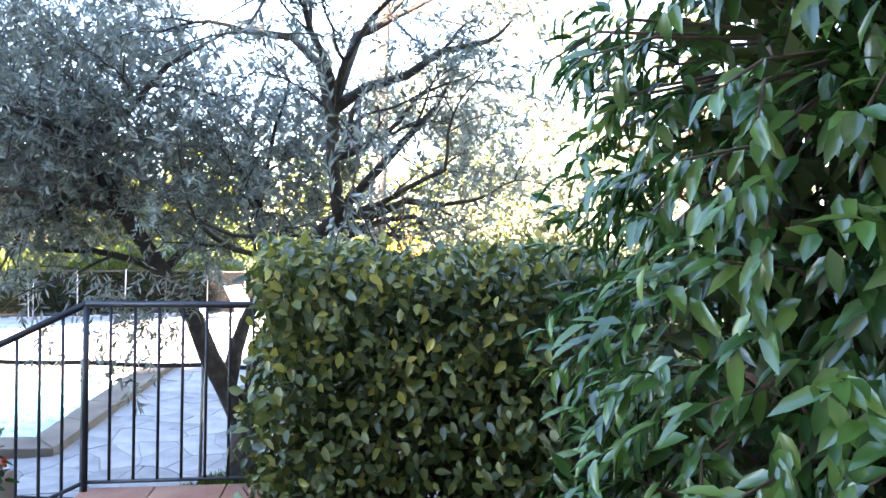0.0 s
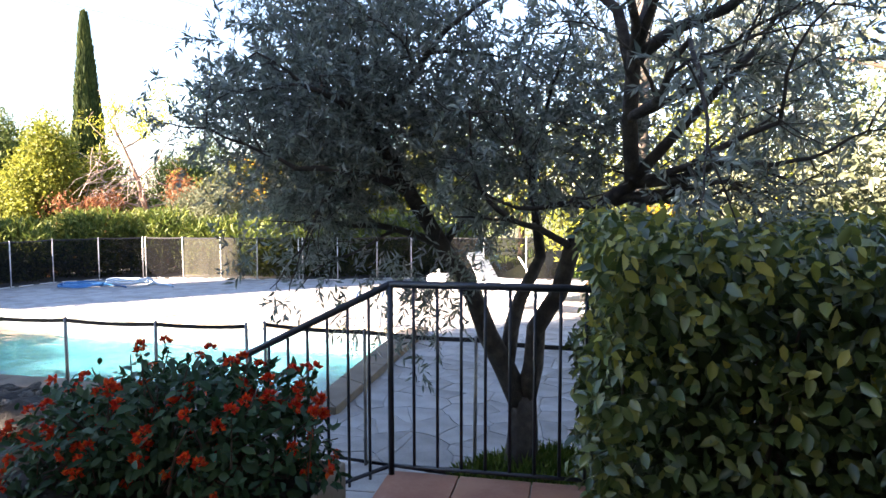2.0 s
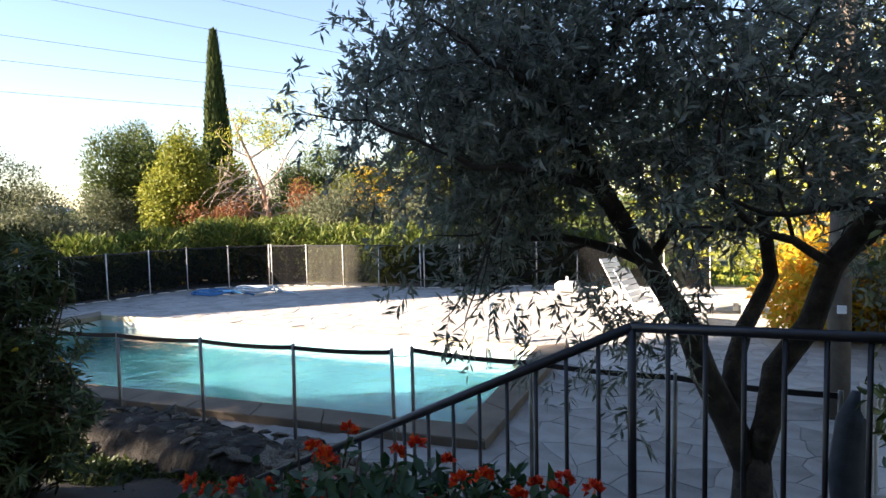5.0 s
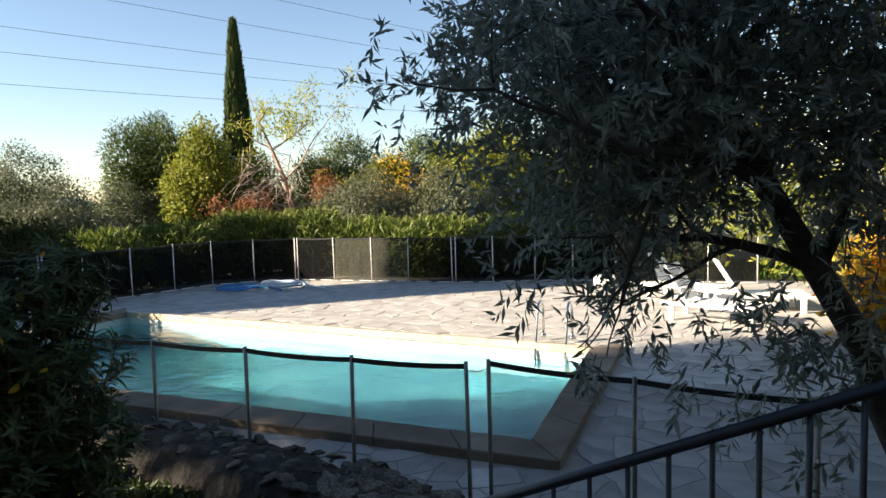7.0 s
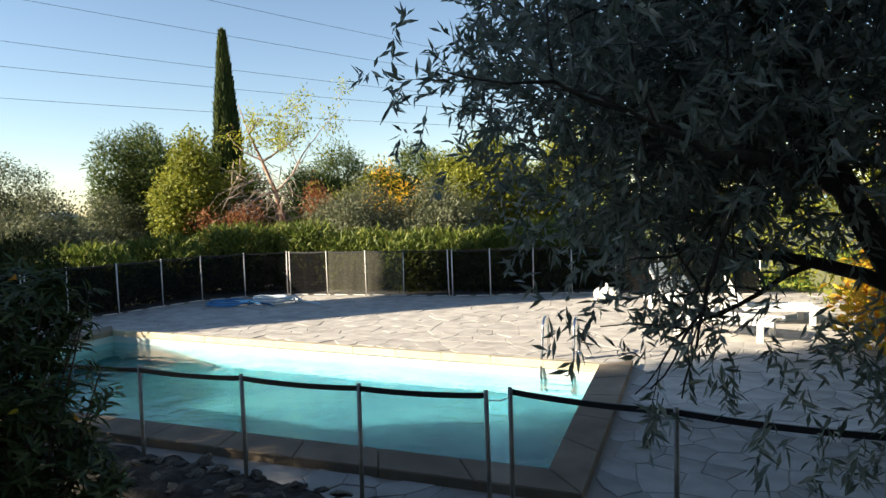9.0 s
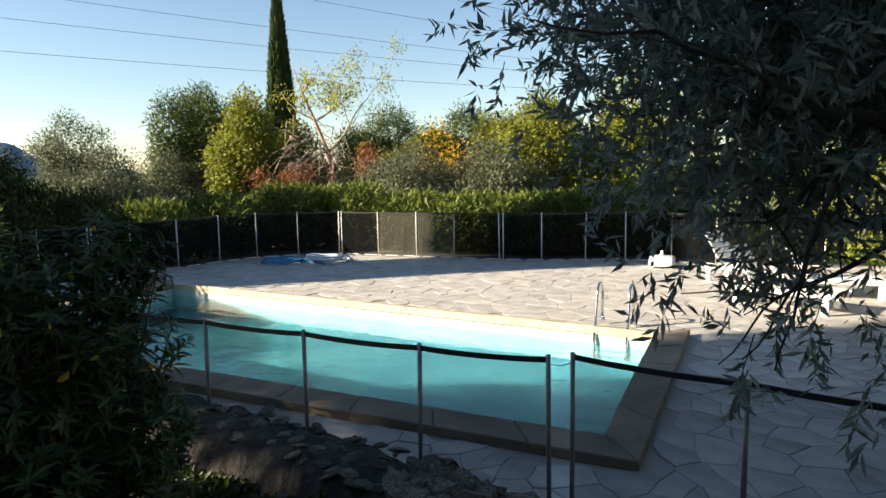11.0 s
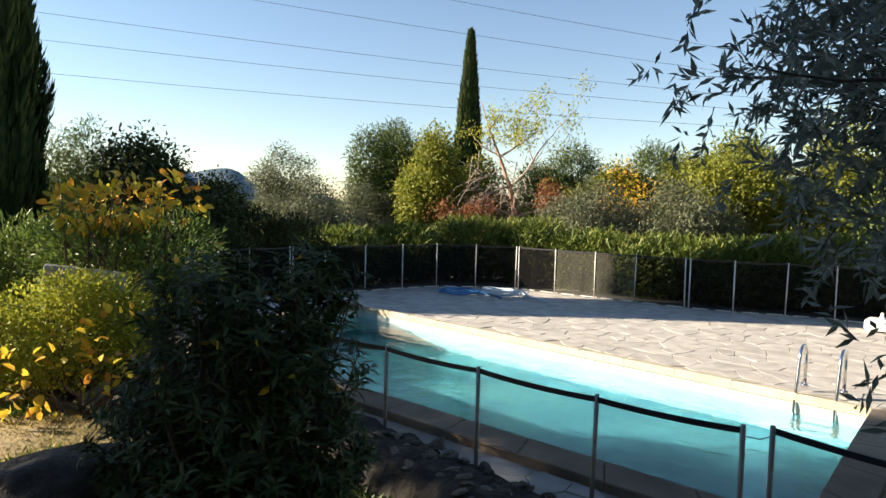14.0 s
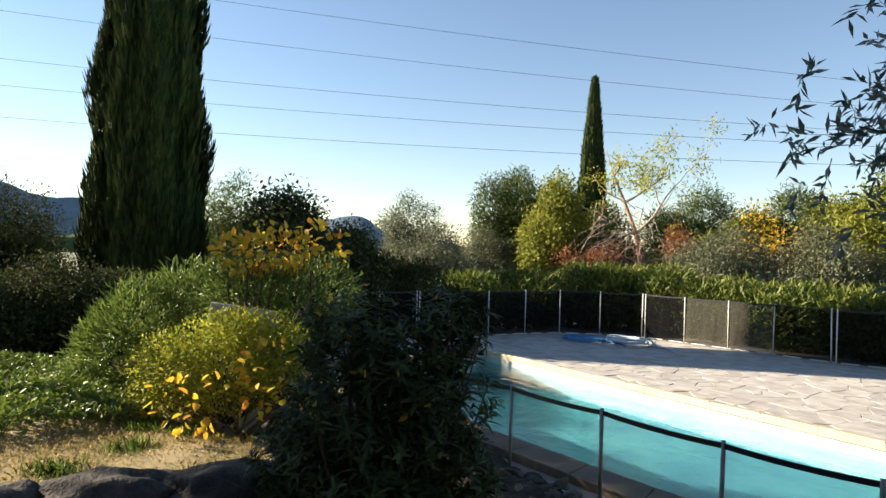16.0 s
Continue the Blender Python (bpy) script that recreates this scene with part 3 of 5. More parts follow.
def bushy(name, at, label, category, blobs, n, length, width, mat, per=1, spread=0.0, droop=0.0, outward=0.7, group="", bark=None, stems=0, fine=False, shell=0.55, up=0.0, curl=0.15):
    """A shrub or tree crown over ellipsoids given relative to its foot, on stems that branch from it."""
    thing = empty(name, at, label, category, group)
    P, Nw = blob_points(n, blobs, shell)
    if per > 1:
        P, Nw = clumps(P, Nw, per, spread)
    k = len(P)
    D = Nw * outward + rand_dirs(k) * (1 - outward) * 1.6 + np.array([0, 0, up - droop])
    Nn = Nw * 0.6 + np.array([0, 0, 0.8]) + rand_dirs(k) * 0.7
    me = leaves("crown", P, D, Nn, length * RNG.uniform(0.65, 1.25, k), width * RNG.uniform(0.7, 1.2, k), mat, fine, curl)
    part_mesh("crown", me, thing, kind="stuff")
    if stems:
        bm = bmesh.new()
        for s in range(stems):
            b = blobs[s % len(blobs)]
            foot = Vector((RNG.normal() * 0.05, RNG.normal() * 0.05, -0.05))
            tip = Vector(b[:3]) + Vector(rand_dirs(1)[0] * np.array(b[3:]) * 0.75)
            mid = foot.lerp(tip, 0.5) + Vector(rand_dirs(1)[0]) * 0.12 * tip.length
            r = 0.012 * max(1.0, tip.length) + 0.004
            tube(bm, [foot, foot.lerp(mid, 0.6), mid, mid.lerp(tip, 0.55), tip], [r, r * 0.85, r * 0.65, r * 0.45, r * 0.15], 6)
        tagged(part("stem_growth", bm, bark or M["bark_brown"], thing, "", True), kind="stuff")
    return thing


def cypress(at, height, radius, n, label, base=0.12, taper=1.9, point=0.5):
    thing = empty("cypress_tree", at, label, "tree")
    bm = bmesh.new()
    tube(bm, [(0, 0, -0.3), (0, 0, height * 0.5), (0.02, 0, height * 0.93)], [radius * 0.14, radius * 0.1, 0.02], 8)
    part("trunk", bm, M["bark_brown"], thing, "", True)
    u = RNG.random(n) ** 0.85
    a = RNG.random(n) * 2 * math.pi
    prof = np.minimum(1, (u / base) ** 0.5) * np.clip(1 - u ** taper, 0, 1) ** point * (1 - 0.25 * u)
    lobes = 1 + 0.09 * np.sin(a * 9 + u * 7) + 0.07 * np.sin(a * 17 - u * 23) + 0.09 * np.sin(u * 31 + a * 3)
    r = radius * prof * lobes * (0.72 + 0.30 * RNG.random(n) ** 0.5)
    P = np.stack([r * np.cos(a), r * np.sin(a), u * height], -1)
    D = np.stack([np.cos(a) * 0.28, np.sin(a) * 0.28, np.ones(n)], -1) + rand_dirs(n) * 0.2
    Nn = np.stack([np.cos(a), np.sin(a), np.zeros(n)], -1) + rand_dirs(n) * 0.5
    L = 0.42
    me = leaves("crown", P, D, Nn, L * RNG.uniform(0.6, 1.3, n), L * 0.22 * RNG.uniform(0.7, 1.3, n), M["l_cypress"], False, 0.05)
    part_mesh("crown", me, thing, kind="stuff")
    # a dark inner body of densely packed twigs
    bm = bmesh.new()
    rings = []
    for k in range(13):
        uu = 0.02 + 0.94 * k / 12
        rr = radius * 0.70 * min(1, (uu / base) ** 0.5) * max(0.0, 1 - uu ** taper) ** point * (1 - 0.25 * uu) + 0.01
        rings.append([bm.verts.new((rr * (1 + 0.08 * math.sin(q * 2.1 + k)) * math.cos(q * math.pi / 8), rr * (1 + 0.08 * math.sin(q * 2.1 + k)) * math.sin(q * math.pi / 8), uu * height)) for q in range(16)])
    for r0, r1 in zip(rings, rings[1:]):
        for q in range(16):
            bm.faces.new((r0[q], r0[(q + 1) % 16], r1[(q + 1) % 16], r1[q]))
    part("inner_twigs", bm, M["l_cypress"], thing, "", True)
    return thing


def grow(bm, start, way, length, radius, depth, tips, wander=0.35, droop=0.0, sides=7):
    """A limb that wanders, thins and splits; its thin ends are gathered in tips."""
    pts, radii, p, d = [start], [radius], start.copy(), way.normalized()
    steps = 5
    for k in range(steps):
        d = (d + Vector(rand_dirs(1)[0]) * wander * 0.5 + Vector((0, 0, -droop))).normalized()
        p = p + d * length / steps
        pts.append(p.copy())
        radii.append(radius * (1 - 0.55 * (k + 1) / steps))
        if depth <= 1:
            tips.append((p.copy(), d.copy()))
    tube(bm, pts, radii, sides if radius > 0.02 else 5)
    if depth > 0:
        for k in range(3 if depth > 1 else 4):
            s = pts[2 + (k % 3)] if k < 2 else pts[-1]
            nd = (d + Vector(rand_dirs(1)[0]) * 0.95).normalized()
            grow(bm, s, nd, length * RNG.uniform(0.5, 0.75), radius * 0.42, depth - 1, tips, wander, droop, sides)


def olive_tree():
    """The olive by the landing: a short trunk that forks low into three twisted limbs."""
    thing = empty("olive_tree", (-0.47, 4.75, -0.42), "old olive tree with a low-forking dark trunk and grey-green leaves", "tree")
    o = Vector((-0.47, 4.75, -0.42))
    bm = bmesh.new()
    tube(bm, [Vector(p) - o for p in ((-0.49, 4.76, -0.75), (-0.48, 4.76, -0.40), (-0.46, 4.75, -0.08), (-0.46, 4.75, 0.16))], [0.165, 0.125, 0.105, 0.09], 12)
    part("trunk", bm, M["bark"], thing, "gnarled dark trunk", True)
    tips = []
    limbs = {
        "left_limb": ([(-0.47, 4.75, 0.08), (-0.58, 4.70, 0.34), (-0.70, 4.64, 0.60), (-0.79, 4.59, 0.87), (-0.98, 4.50, 1.2), (-1.18, 4.40, 1.55), (-1.4, 4.3, 2.0)], 0.085),
        "middle_limb": ([(-0.58, 4.72, 0.36), (-0.55, 4.85, 0.62), (-0.50, 4.9, 0.80), (-0.36, 4.95, 1.1), (-0.42, 5.05, 1.6), (-0.55, 5.1, 2.1)], 0.06),
        "right_limb": ([(-0.45, 4.75, 0.10), (-0.39, 4.70, 0.38), (-0.37, 4.64, 0.65), (-0.22, 4.6, 0.90), (-0.14, 4.55, 1.2), (0.02, 4.45, 1.45), (0.2, 4.25, 1.6), (0.16, 4.0, 1.95), (0.16, 3.8, 2.25), (0.3, 3.9, 2.7)], 0.074),
    }
    for name, (pts, r) in limbs.items():
        bm = bmesh.new()
        v = [Vector(p) - o for p in pts]
        tube(bm, v, [r * (1 - 0.62 * k / len(v)) for k in range(len(v))], 10)
        for k in range(2, len(v)):
            if v[k].z + o.z < 1.15:
                continue
            for q in range(2):
                d = ((v[k] - v[k - 1]).normalized() * 0.6 + Vector(rand_dirs(1)[0])).normalized()
                d.z = abs(d.z) * 0.6 + 0.15
                grow(bm, v[k], d, RNG.uniform(0.55, 1.0), r * 0.36, 2, tips, 0.5, 0.02)
        part(name, bm, M["bark"], thing, "twisted dark limb", True)
    # bare branches that stand out on the hedge side
    bm = bmesh.new()
    for pts in ([(0.2, 4.25, 1.6), (0.45, 4.1, 1.62), (0.62, 4.0, 1.70), (0.86, 3.97, 1.68)], [(0.16, 3.8, 2.22), (0.35, 3.8, 2.36), (0.6, 3.8, 2.45), (0.8, 3.8, 2.6), (1.1, 3.85, 2.7)], [(0.16, 3.85, 2.15), (0.08, 3.9, 2.5), (-0.1, 3.95, 2.68), (-0.4, 4.0, 2.72)], [(0.2, 4.2, 1.62), (0.4, 4.1, 1.85), (0.62, 4.0, 2.1), (0.8, 4.0, 2.3)], [(0.1, 4.35, 1.55), (0.3, 4.2, 1.5), (0.5, 4.1, 1.58)]):
        v = [Vector(p) - o for p in pts]
        tube(bm, v, [0.036 - 0.024 * k / len(v) for k in range(len(v))], 8)
        grow(bm, v[-1], v[-1] - v[-2], 0.5, 0.014, 1, tips, 0.6)
        grow(bm, v[-2], v[-1] - v[-3], 0.45, 0.012, 1, tips, 0.7)
    part("bare_branch", bm, M["bark"], thing, "bare dark branches", True)
    # the crown: fine twigs with narrow leaves in pairs
    blobs = [(-1.75, 4.35, 1.93, 0.95, 0.75, 0.58), (-1.55, 4.5, 1.95, 0.8, 0.65, 0.55), (-1.2, 4.6, 2.3, 1.05, 0.8, 0.65), (-2.0, 4.5, 2.35, 0.62, 0.55, 0.52), (-0.7, 4.9, 2.15, 0.55, 0.5, 0.4), (-1.75, 4.4, 1.58, 0.5, 0.45, 0.26),
             (0.0, 5.1, 2.4, 0.5, 0.45, 0.35), (1.25, 5.1, 2.1, 0.45, 0.4, 0.4), (1.2, 5.0, 2.6, 0.4, 0.4, 0.3), (-1.6, 4.55, 2.95, 0.8, 0.7, 0.42), (-0.75, 4.5, 1.62, 0.5, 0.4, 0.25), (-0.3, 4.95, 1.7, 0.5, 0.4, 0.32), (0.1, 4.8, 1.95, 0.4, 0.35, 0.33), (0.7, 4.6, 2.45, 0.35, 0.3, 0.25)]
    blobs = [(x - o.x, y - o.y, z - o.z, a, b, c) for x, y, z, a, b, c in blobs]
    P, Nw = blob_points(4300, blobs, 0.2)
    tp = np.array([t[0] for t in tips])
    td = np.array([t[1] for t in tips])
    pick = RNG.choice(len(tp), 900)
    P = np.concatenate([P, tp[pick] + RNG.normal(size=(900, 3)) * 0.05])
    Nw = np.concatenate([Nw, td[pick]])
    tw = Nw * 0.6 + rand_dirs(len(P)) * 0.9 + np.array([0, 0, -0.08])
    tw = unit(tw)
    ln = RNG.uniform(0.10, 0.24, len(P))
    bm = bmesh.new()
    V, F = [], []
    for i in range(len(P)):
        s = np.cross(tw[i], [0.3, 0.2, 0.9])
        s = s / max(np.linalg.norm(s), 1e-6) * 0.0022
        q = P[i] + tw[i] * ln[i]
        b0 = len(V)
        V += [P[i] - s, P[i] + s, q]
        t2 = np.cross(s, tw[i])
        V += [P[i] + t2 * 1.5]
        F += [(b0, b0 + 1, b0 + 2), (b0 + 1, b0 + 3, b0 + 2), (b0 + 3, b0, b0 + 2)]
    bm.free()
    part_mesh("twig_growth", mesh_of("twig_growth", V, F, M["bark"]), thing, kind="stuff")
    per = 15
    k = len(P)
    u = np.tile(np.linspace(0.12, 1.0, per), k)
    base = np.repeat(P, per, 0) + np.repeat(tw * ln[:, None], per, 0) * u[:, None]
    D = np.repeat(tw, per, 0) * 0.75 + rand_dirs(k * per) * 0.75
    me = leaves("crown", base, D, rand_dirs(k * per) + np.array([0, 0, 0.6]), RNG.uniform(0.046, 0.076, k * per), RNG.uniform(0.012, 0.019, k * per), M["l_olive"], False, 0.06)
    part_mesh("crown", me, thing, "narrow grey-green leaves", "stuff")
    # two hanging sprays low over the deck
    for cx, cy, cz, nt_ in ((-1.2, 4.15, 0.92, 22), (-1.51, 3.85, 0.62, 6), (-1.85, 4.2, 1.06, 12), (-1.0, 4.1, 0.70, 20), (-1.12, 4.0, 0.52, 12), (-2.91, 4.09, 2.02, 7), (-2.5, 4.2, 2.1, 14), (-2.16, 3.82, 1.14, 7), (-1.55, 4.2, 0.98, 12), (-0.85, 4.2, 0.95, 18)):
        n = nt_
        c = np.array([cx, cy, cz]) - np.array(o)
        st = c + np.array([0.05, 0.1, 0.16]) + RNG.normal(size=(n, 3)) * 0.10
        ds = unit(RNG.normal(size=(n, 3)) * 0.5 + np.array([-0.15, -0.1, -0.7]))
        per = 12
        u = np.tile(np.linspace(0, 1, per), n)
        base = np.repeat(st, per, 0) + np.repeat(ds, per, 0) * (u * 0.16)[:, None]
        me = leaves("hanging_spray", base, np.repeat(ds, per, 0) * 0.6 + rand_dirs(n * per) * 0.8, rand_dirs(n * per) + np.array([0, 0, 0.6]), RNG.uniform(0.055, 0.085, n * per), 0.016, M["l_olive"], False, 0.06)
        part_mesh("hanging_spray", me, thing, kind="stuff")


olive_tree()


def clipped_hedge():
    thing = empty("clipped_hedge", (0.75, 3.0, 0.0), "clipped evergreen hedge with broad leaves, yellowing near the top", "hedge")
    x0, x1, y0, y1, top = -0.80, 1.05, -0.82, 0.95, 1.40

    def face(n):
        w = np.array([1.85 * 1.4 * 1.7, 1.75 * 1.4 * 1.5, 1.85 * 1.75 * 1.2, 1.75 * 1.4])
        i = RNG.choice(4, n, p=w / w.sum())
        u, v = RNG.random(n), RNG.random(n)
        d = np.abs(RNG.normal(size=n)) * 0.085
        P, N = np.zeros((n, 3)), np.zeros((n, 3))
        for k, (a, b, c, nn) in enumerate(((x0 + u * (x1 - x0), y0 + d, v * top, (0, -1, 0)), (x0 + d, y0 + u * (y1 - y0), v * top, (-1, 0, 0)), (x0 + u * (x1 - x0), y0 + v * (y1 - y0), top - d, (0, 0, 1)), (x1 - d, y0 + u * (y1 - y0), v * top, (1, 0, 0)))):
            m = i == k
            P[m] = np.stack([a, b, c], -1)[m]
            N[m] = nn
        bulge = 0.035 * np.sin(P[:, 0] * 6 + P[:, 2] * 4) * np.sin(P[:, 2] * 5 + 1) + 0.02 * np.sin(P[:, 0] * 13 - P[:, 2] * 9)
        return P + N * bulge[:, None] + RNG.normal(size=(n, 3)) * 0.02, N

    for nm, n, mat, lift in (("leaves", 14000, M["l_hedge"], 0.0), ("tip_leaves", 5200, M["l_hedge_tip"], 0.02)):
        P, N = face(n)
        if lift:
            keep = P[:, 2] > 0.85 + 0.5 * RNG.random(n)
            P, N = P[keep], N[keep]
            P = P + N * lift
        k = len(P)
        D = N * 0.35 + rand_dirs(k) * 0.75 + np.array([0, 0, -0.45])
        size = RNG.uniform(0.034, 0.068, k)
        me = leaves(nm, P, D, N + rand_dirs(k) * 0.8 + np.array([0, 0, 0.45]), size, size * RNG.uniform(0.5, 0.68, k), mat, True, 0.16)
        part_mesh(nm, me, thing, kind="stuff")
    # inner stems, and leaves coloured dark as the shade between the outer ones
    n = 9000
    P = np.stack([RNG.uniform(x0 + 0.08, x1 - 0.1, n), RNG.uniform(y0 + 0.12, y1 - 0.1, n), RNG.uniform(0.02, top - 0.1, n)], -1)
    me = leaves("gap_shade_leaves", P, rand_dirs(n), rand_dirs(n), 0.085, 0.06, M["l_bush"], False)
    part_mesh("gap_shade_leaves", me, thing, kind="stuff")
    bm = bmesh.new()
    for s in range(40):
        f = Vector((RNG.uniform(x0 + 0.2, x1 - 0.2), RNG.uniform(y0 + 0.2, y1 - 0.2), -0.3))
        t = f + Vector((RNG.normal() * 0.2, RNG.normal() * 0.2, RNG.uniform(1.1, 1.6)))
        tube(bm, [f, f.lerp(t, 0.5) + Vector(rand_dirs(1)[0]) * 0.06, t], [0.014, 0.010, 0.004], 5)
    tagged(part("stem_growth", bm, M["bark_brown"], thing, "", True), kind="stuff")


clipped_hedge()


def laurel_shrub():
    thing = empty("laurel_shrub", (1.33, 1.1, 0), "tall glossy evergreen shrub with pointed leaves", "shrub")
    blobs = [(0.0, 0.15, 0.6, 0.45, 0.6, 0.7), (0.02, 0.15, 1.3, 0.48, 0.62, 0.6), (0.05, 0.1, 1.95, 0.5, 0.6, 0.6), (0.1, 0.1, 2.6, 0.5, 0.6, 0.5), (0.35, -0.3, 1.2, 0.5, 0.45, 0.9), (0.35, -0.3, 2.1, 0.5, 0.45, 0.7), (0.75, 0.1, 1.2, 0.5, 0.7, 1.0), (0.75, 0.1, 2.3, 0.5, 0.7, 0.8)]
    n = 3500
    P, Nw = blob_points(n, blobs, 0.72)
    tw = unit(Nw * 0.7 + rand_dirs(n) * 0.5 + np.array([0, 0, -0.25]))
    per = 8
    u = np.tile(np.linspace(0.0, 1.0, per), n)
    base = np.repeat(P, per, 0) + np.repeat(tw, per, 0) * (u * 0.16)[:, None]
    k = n * per
    D = np.repeat(tw, per, 0) * 0.7 + rand_dirs(k) * 0.65 + np.array([0, 0, -0.45])
    me = leaves("leaves", base, D, np.repeat(Nw, per, 0) * 0.8 + np.array([0, 0, 0.8]) + rand_dirs(k) * 0.4, RNG.uniform(0.055, 0.098, k), RNG.uniform(0.024, 0.038, k), M["l_laurel"], True, 0.22)
    part_mesh("leaves", me, thing, kind="stuff")
    # darker leaves inside the crown give its gaps a painted shade
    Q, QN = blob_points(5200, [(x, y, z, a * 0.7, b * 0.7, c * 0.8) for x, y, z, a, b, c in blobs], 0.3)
    me = leaves("gap_shade_leaves", Q, rand_dirs(5200), rand_dirs(5200), RNG.uniform(0.06, 0.11, 5200), 0.05, M["l_bush"], False)
    part_mesh("gap_shade_leaves", me, thing, kind="stuff")
    bm = bmesh.new()
    for i in range(0, n, 5):
        a = Vector(P[i])
        b = a + Vector(tw[i]) * 0.16
        c = a - Vector(Nw[i]) * 0.25
        tube(bm, [c, a, b], [0.005, 0.004, 0.002], 5, False)
    for s in range(6):
        f = Vector((0.35 + RNG.normal() * 0.08, 0.2 + RNG.normal() * 0.12, -0.1))
        t = Vector((0.35 + RNG.normal() * 0.2, 0.2 + RNG.normal() * 0.25, RNG.uniform(1.8, 2.8)))
        tube(bm, [f, f.lerp(t, 0.5) + Vector(rand_dirs(1)[0]) * 0.1, t], [0.016, 0.011, 0.004], 6)
    tagged(part("twig_growth", bm, M["bark_brown"], thing, "", True), kind="stuff")


laurel_shrub()


def lantana_planter():
    thing = empty("planter", (-1.60, 2.1, 0), "worn stone planter box on the terrace", "planter")
    bm = bmesh.new()
    box(bm, -0.48, 0.72, -0.28, 0.22, 0.0, 0.62, 0.012)
    ins = [f for f in bm.faces if f.normal.z > 0.9 and f.calc_area() > 0.2]
    r = bmesh.ops.inset_region(bm, faces=ins, thickness=0.05)
    for f in ins:
        for v in f.verts:
            v.co.z -= 0.08
    part("box", bm, M["planter"], thing)
    bm = bmesh.new()
    box(bm, -0.42, 0.66, -0.22, 0.16, 0.48, 0.565)
    part("soil", bm, M["soil"], thing)
    bush = empty("lantana", (-1.66, 2.12, 0.565), "lantana bush with clusters of red and orange flowers", "flowering shrub")
    blobs = [(-0.06, 0.02, 0.13, 0.26, 0.22, 0.19), (0.15, 0.02, 0.19, 0.30, 0.24, 0.22), (0.45, 0.03, 0.20, 0.28, 0.24, 0.22), (-0.14, 0.02, 0.05, 0.2, 0.2, 0.14), (0.3, 0.0, 0.26, 0.25, 0.2, 0.17), (0.62, 0.0, 0.12, 0.2, 0.22, 0.16), (0.55, 0.05, 0.30, 0.16, 0.16, 0.12)]
    P, Nw = blob_points(3400, blobs, 0.5)
    k = len(P)
    me = leaves("foliage", P, Nw * 0.6 + rand_dirs(k) * 0.7, Nw + np.array([0, 0, 0.7]) + rand_dirs(k) * 0.6, RNG.uniform(0.028, 0.058, k), RNG.uniform(0.019, 0.034, k), M["l_lantana"], True, 0.2)
    part_mesh("foliage", me, bush, kind="stuff")
    bm = bmesh.new()
    for s in range(60):
        b = blobs[s % len(blobs)]
        f = Vector((b[0] * 0.7 + RNG.normal() * 0.05, RNG.normal() * 0.05, -0.02))
        t = Vector(b[:3]) + Vector(rand_dirs(1)[0] * np.array(b[3:]))
        t.z = abs(t.z) + 0.03
        tube(bm, [f, f.lerp(t, 0.5) + Vector((0, 0, 0.06)), t], [0.005, 0.004, 0.002], 5, False)
    tagged(part("stem_growth", bm, M["bark_brown"], bush, "", True), kind="stuff")
    F, FN = blob_points(150, blobs, 1.0)
    keep = FN[:, 2] > -0.35
    F, FN = F[keep], FN[keep]
    # upright sprigs that stand out of the bush, each with leaf pairs and a flower head
    n = 46
    S, SN = blob_points(n, blobs, 0.95)
    S[:, 2] = np.abs(S[:, 2])
    up = unit(SN * 0.35 + np.array([0.05, 0, 1.0]) + rand_dirs(n) * 0.25)
    ln = RNG.uniform(0.04, 0.11, n)
    bm = bmesh.new()
    for a, d, h in zip(S, up, ln):
        tube(bm, [a - d * 0.1, a + d * h * 0.5, a + d * h], [0.003, 0.0025, 0.0015], 5, False)
    tagged(part("sprig_growth", bm, M["bark_brown"], bush, "", True), kind="stuff")
    u = np.tile(np.linspace(0.1, 0.95, 8), n)
    base = np.repeat(S, 8, 0) + np.repeat(up * ln[:, None], 8, 0) * u[:, None]
    me = leaves("sprig_leaves", base, rand_dirs(n * 8) + np.repeat(up, 8, 0) * 0.4, np.repeat(up, 8, 0) + rand_dirs(n * 8) * 0.4, RNG.uniform(0.025, 0.05, n * 8), RNG.uniform(0.016, 0.028, n * 8), M["l_lantana"], True, 0.25)
    part_mesh("sprig_leaves", me, bush, kind="stuff")
    F, FN = np.concatenate([F, S + up * ln[:, None]]), np.concatenate([FN, up])
    for c, n in zip(F, FN):
        m = 26
        d = unit(rand_dirs(m) + n * 0.9)
        me = leaves("flower", c + n * 0.02 + d * 0.008, d, rand_dirs(m), RNG.uniform(0.013, 0.022, m), 0.014, M["petal"], False, 0.3)
        part_mesh("flower", me, bush, kind="")


lantana_planter()

# dark whorled bush, autumn shrub, laurel and ground cover beside the lawn


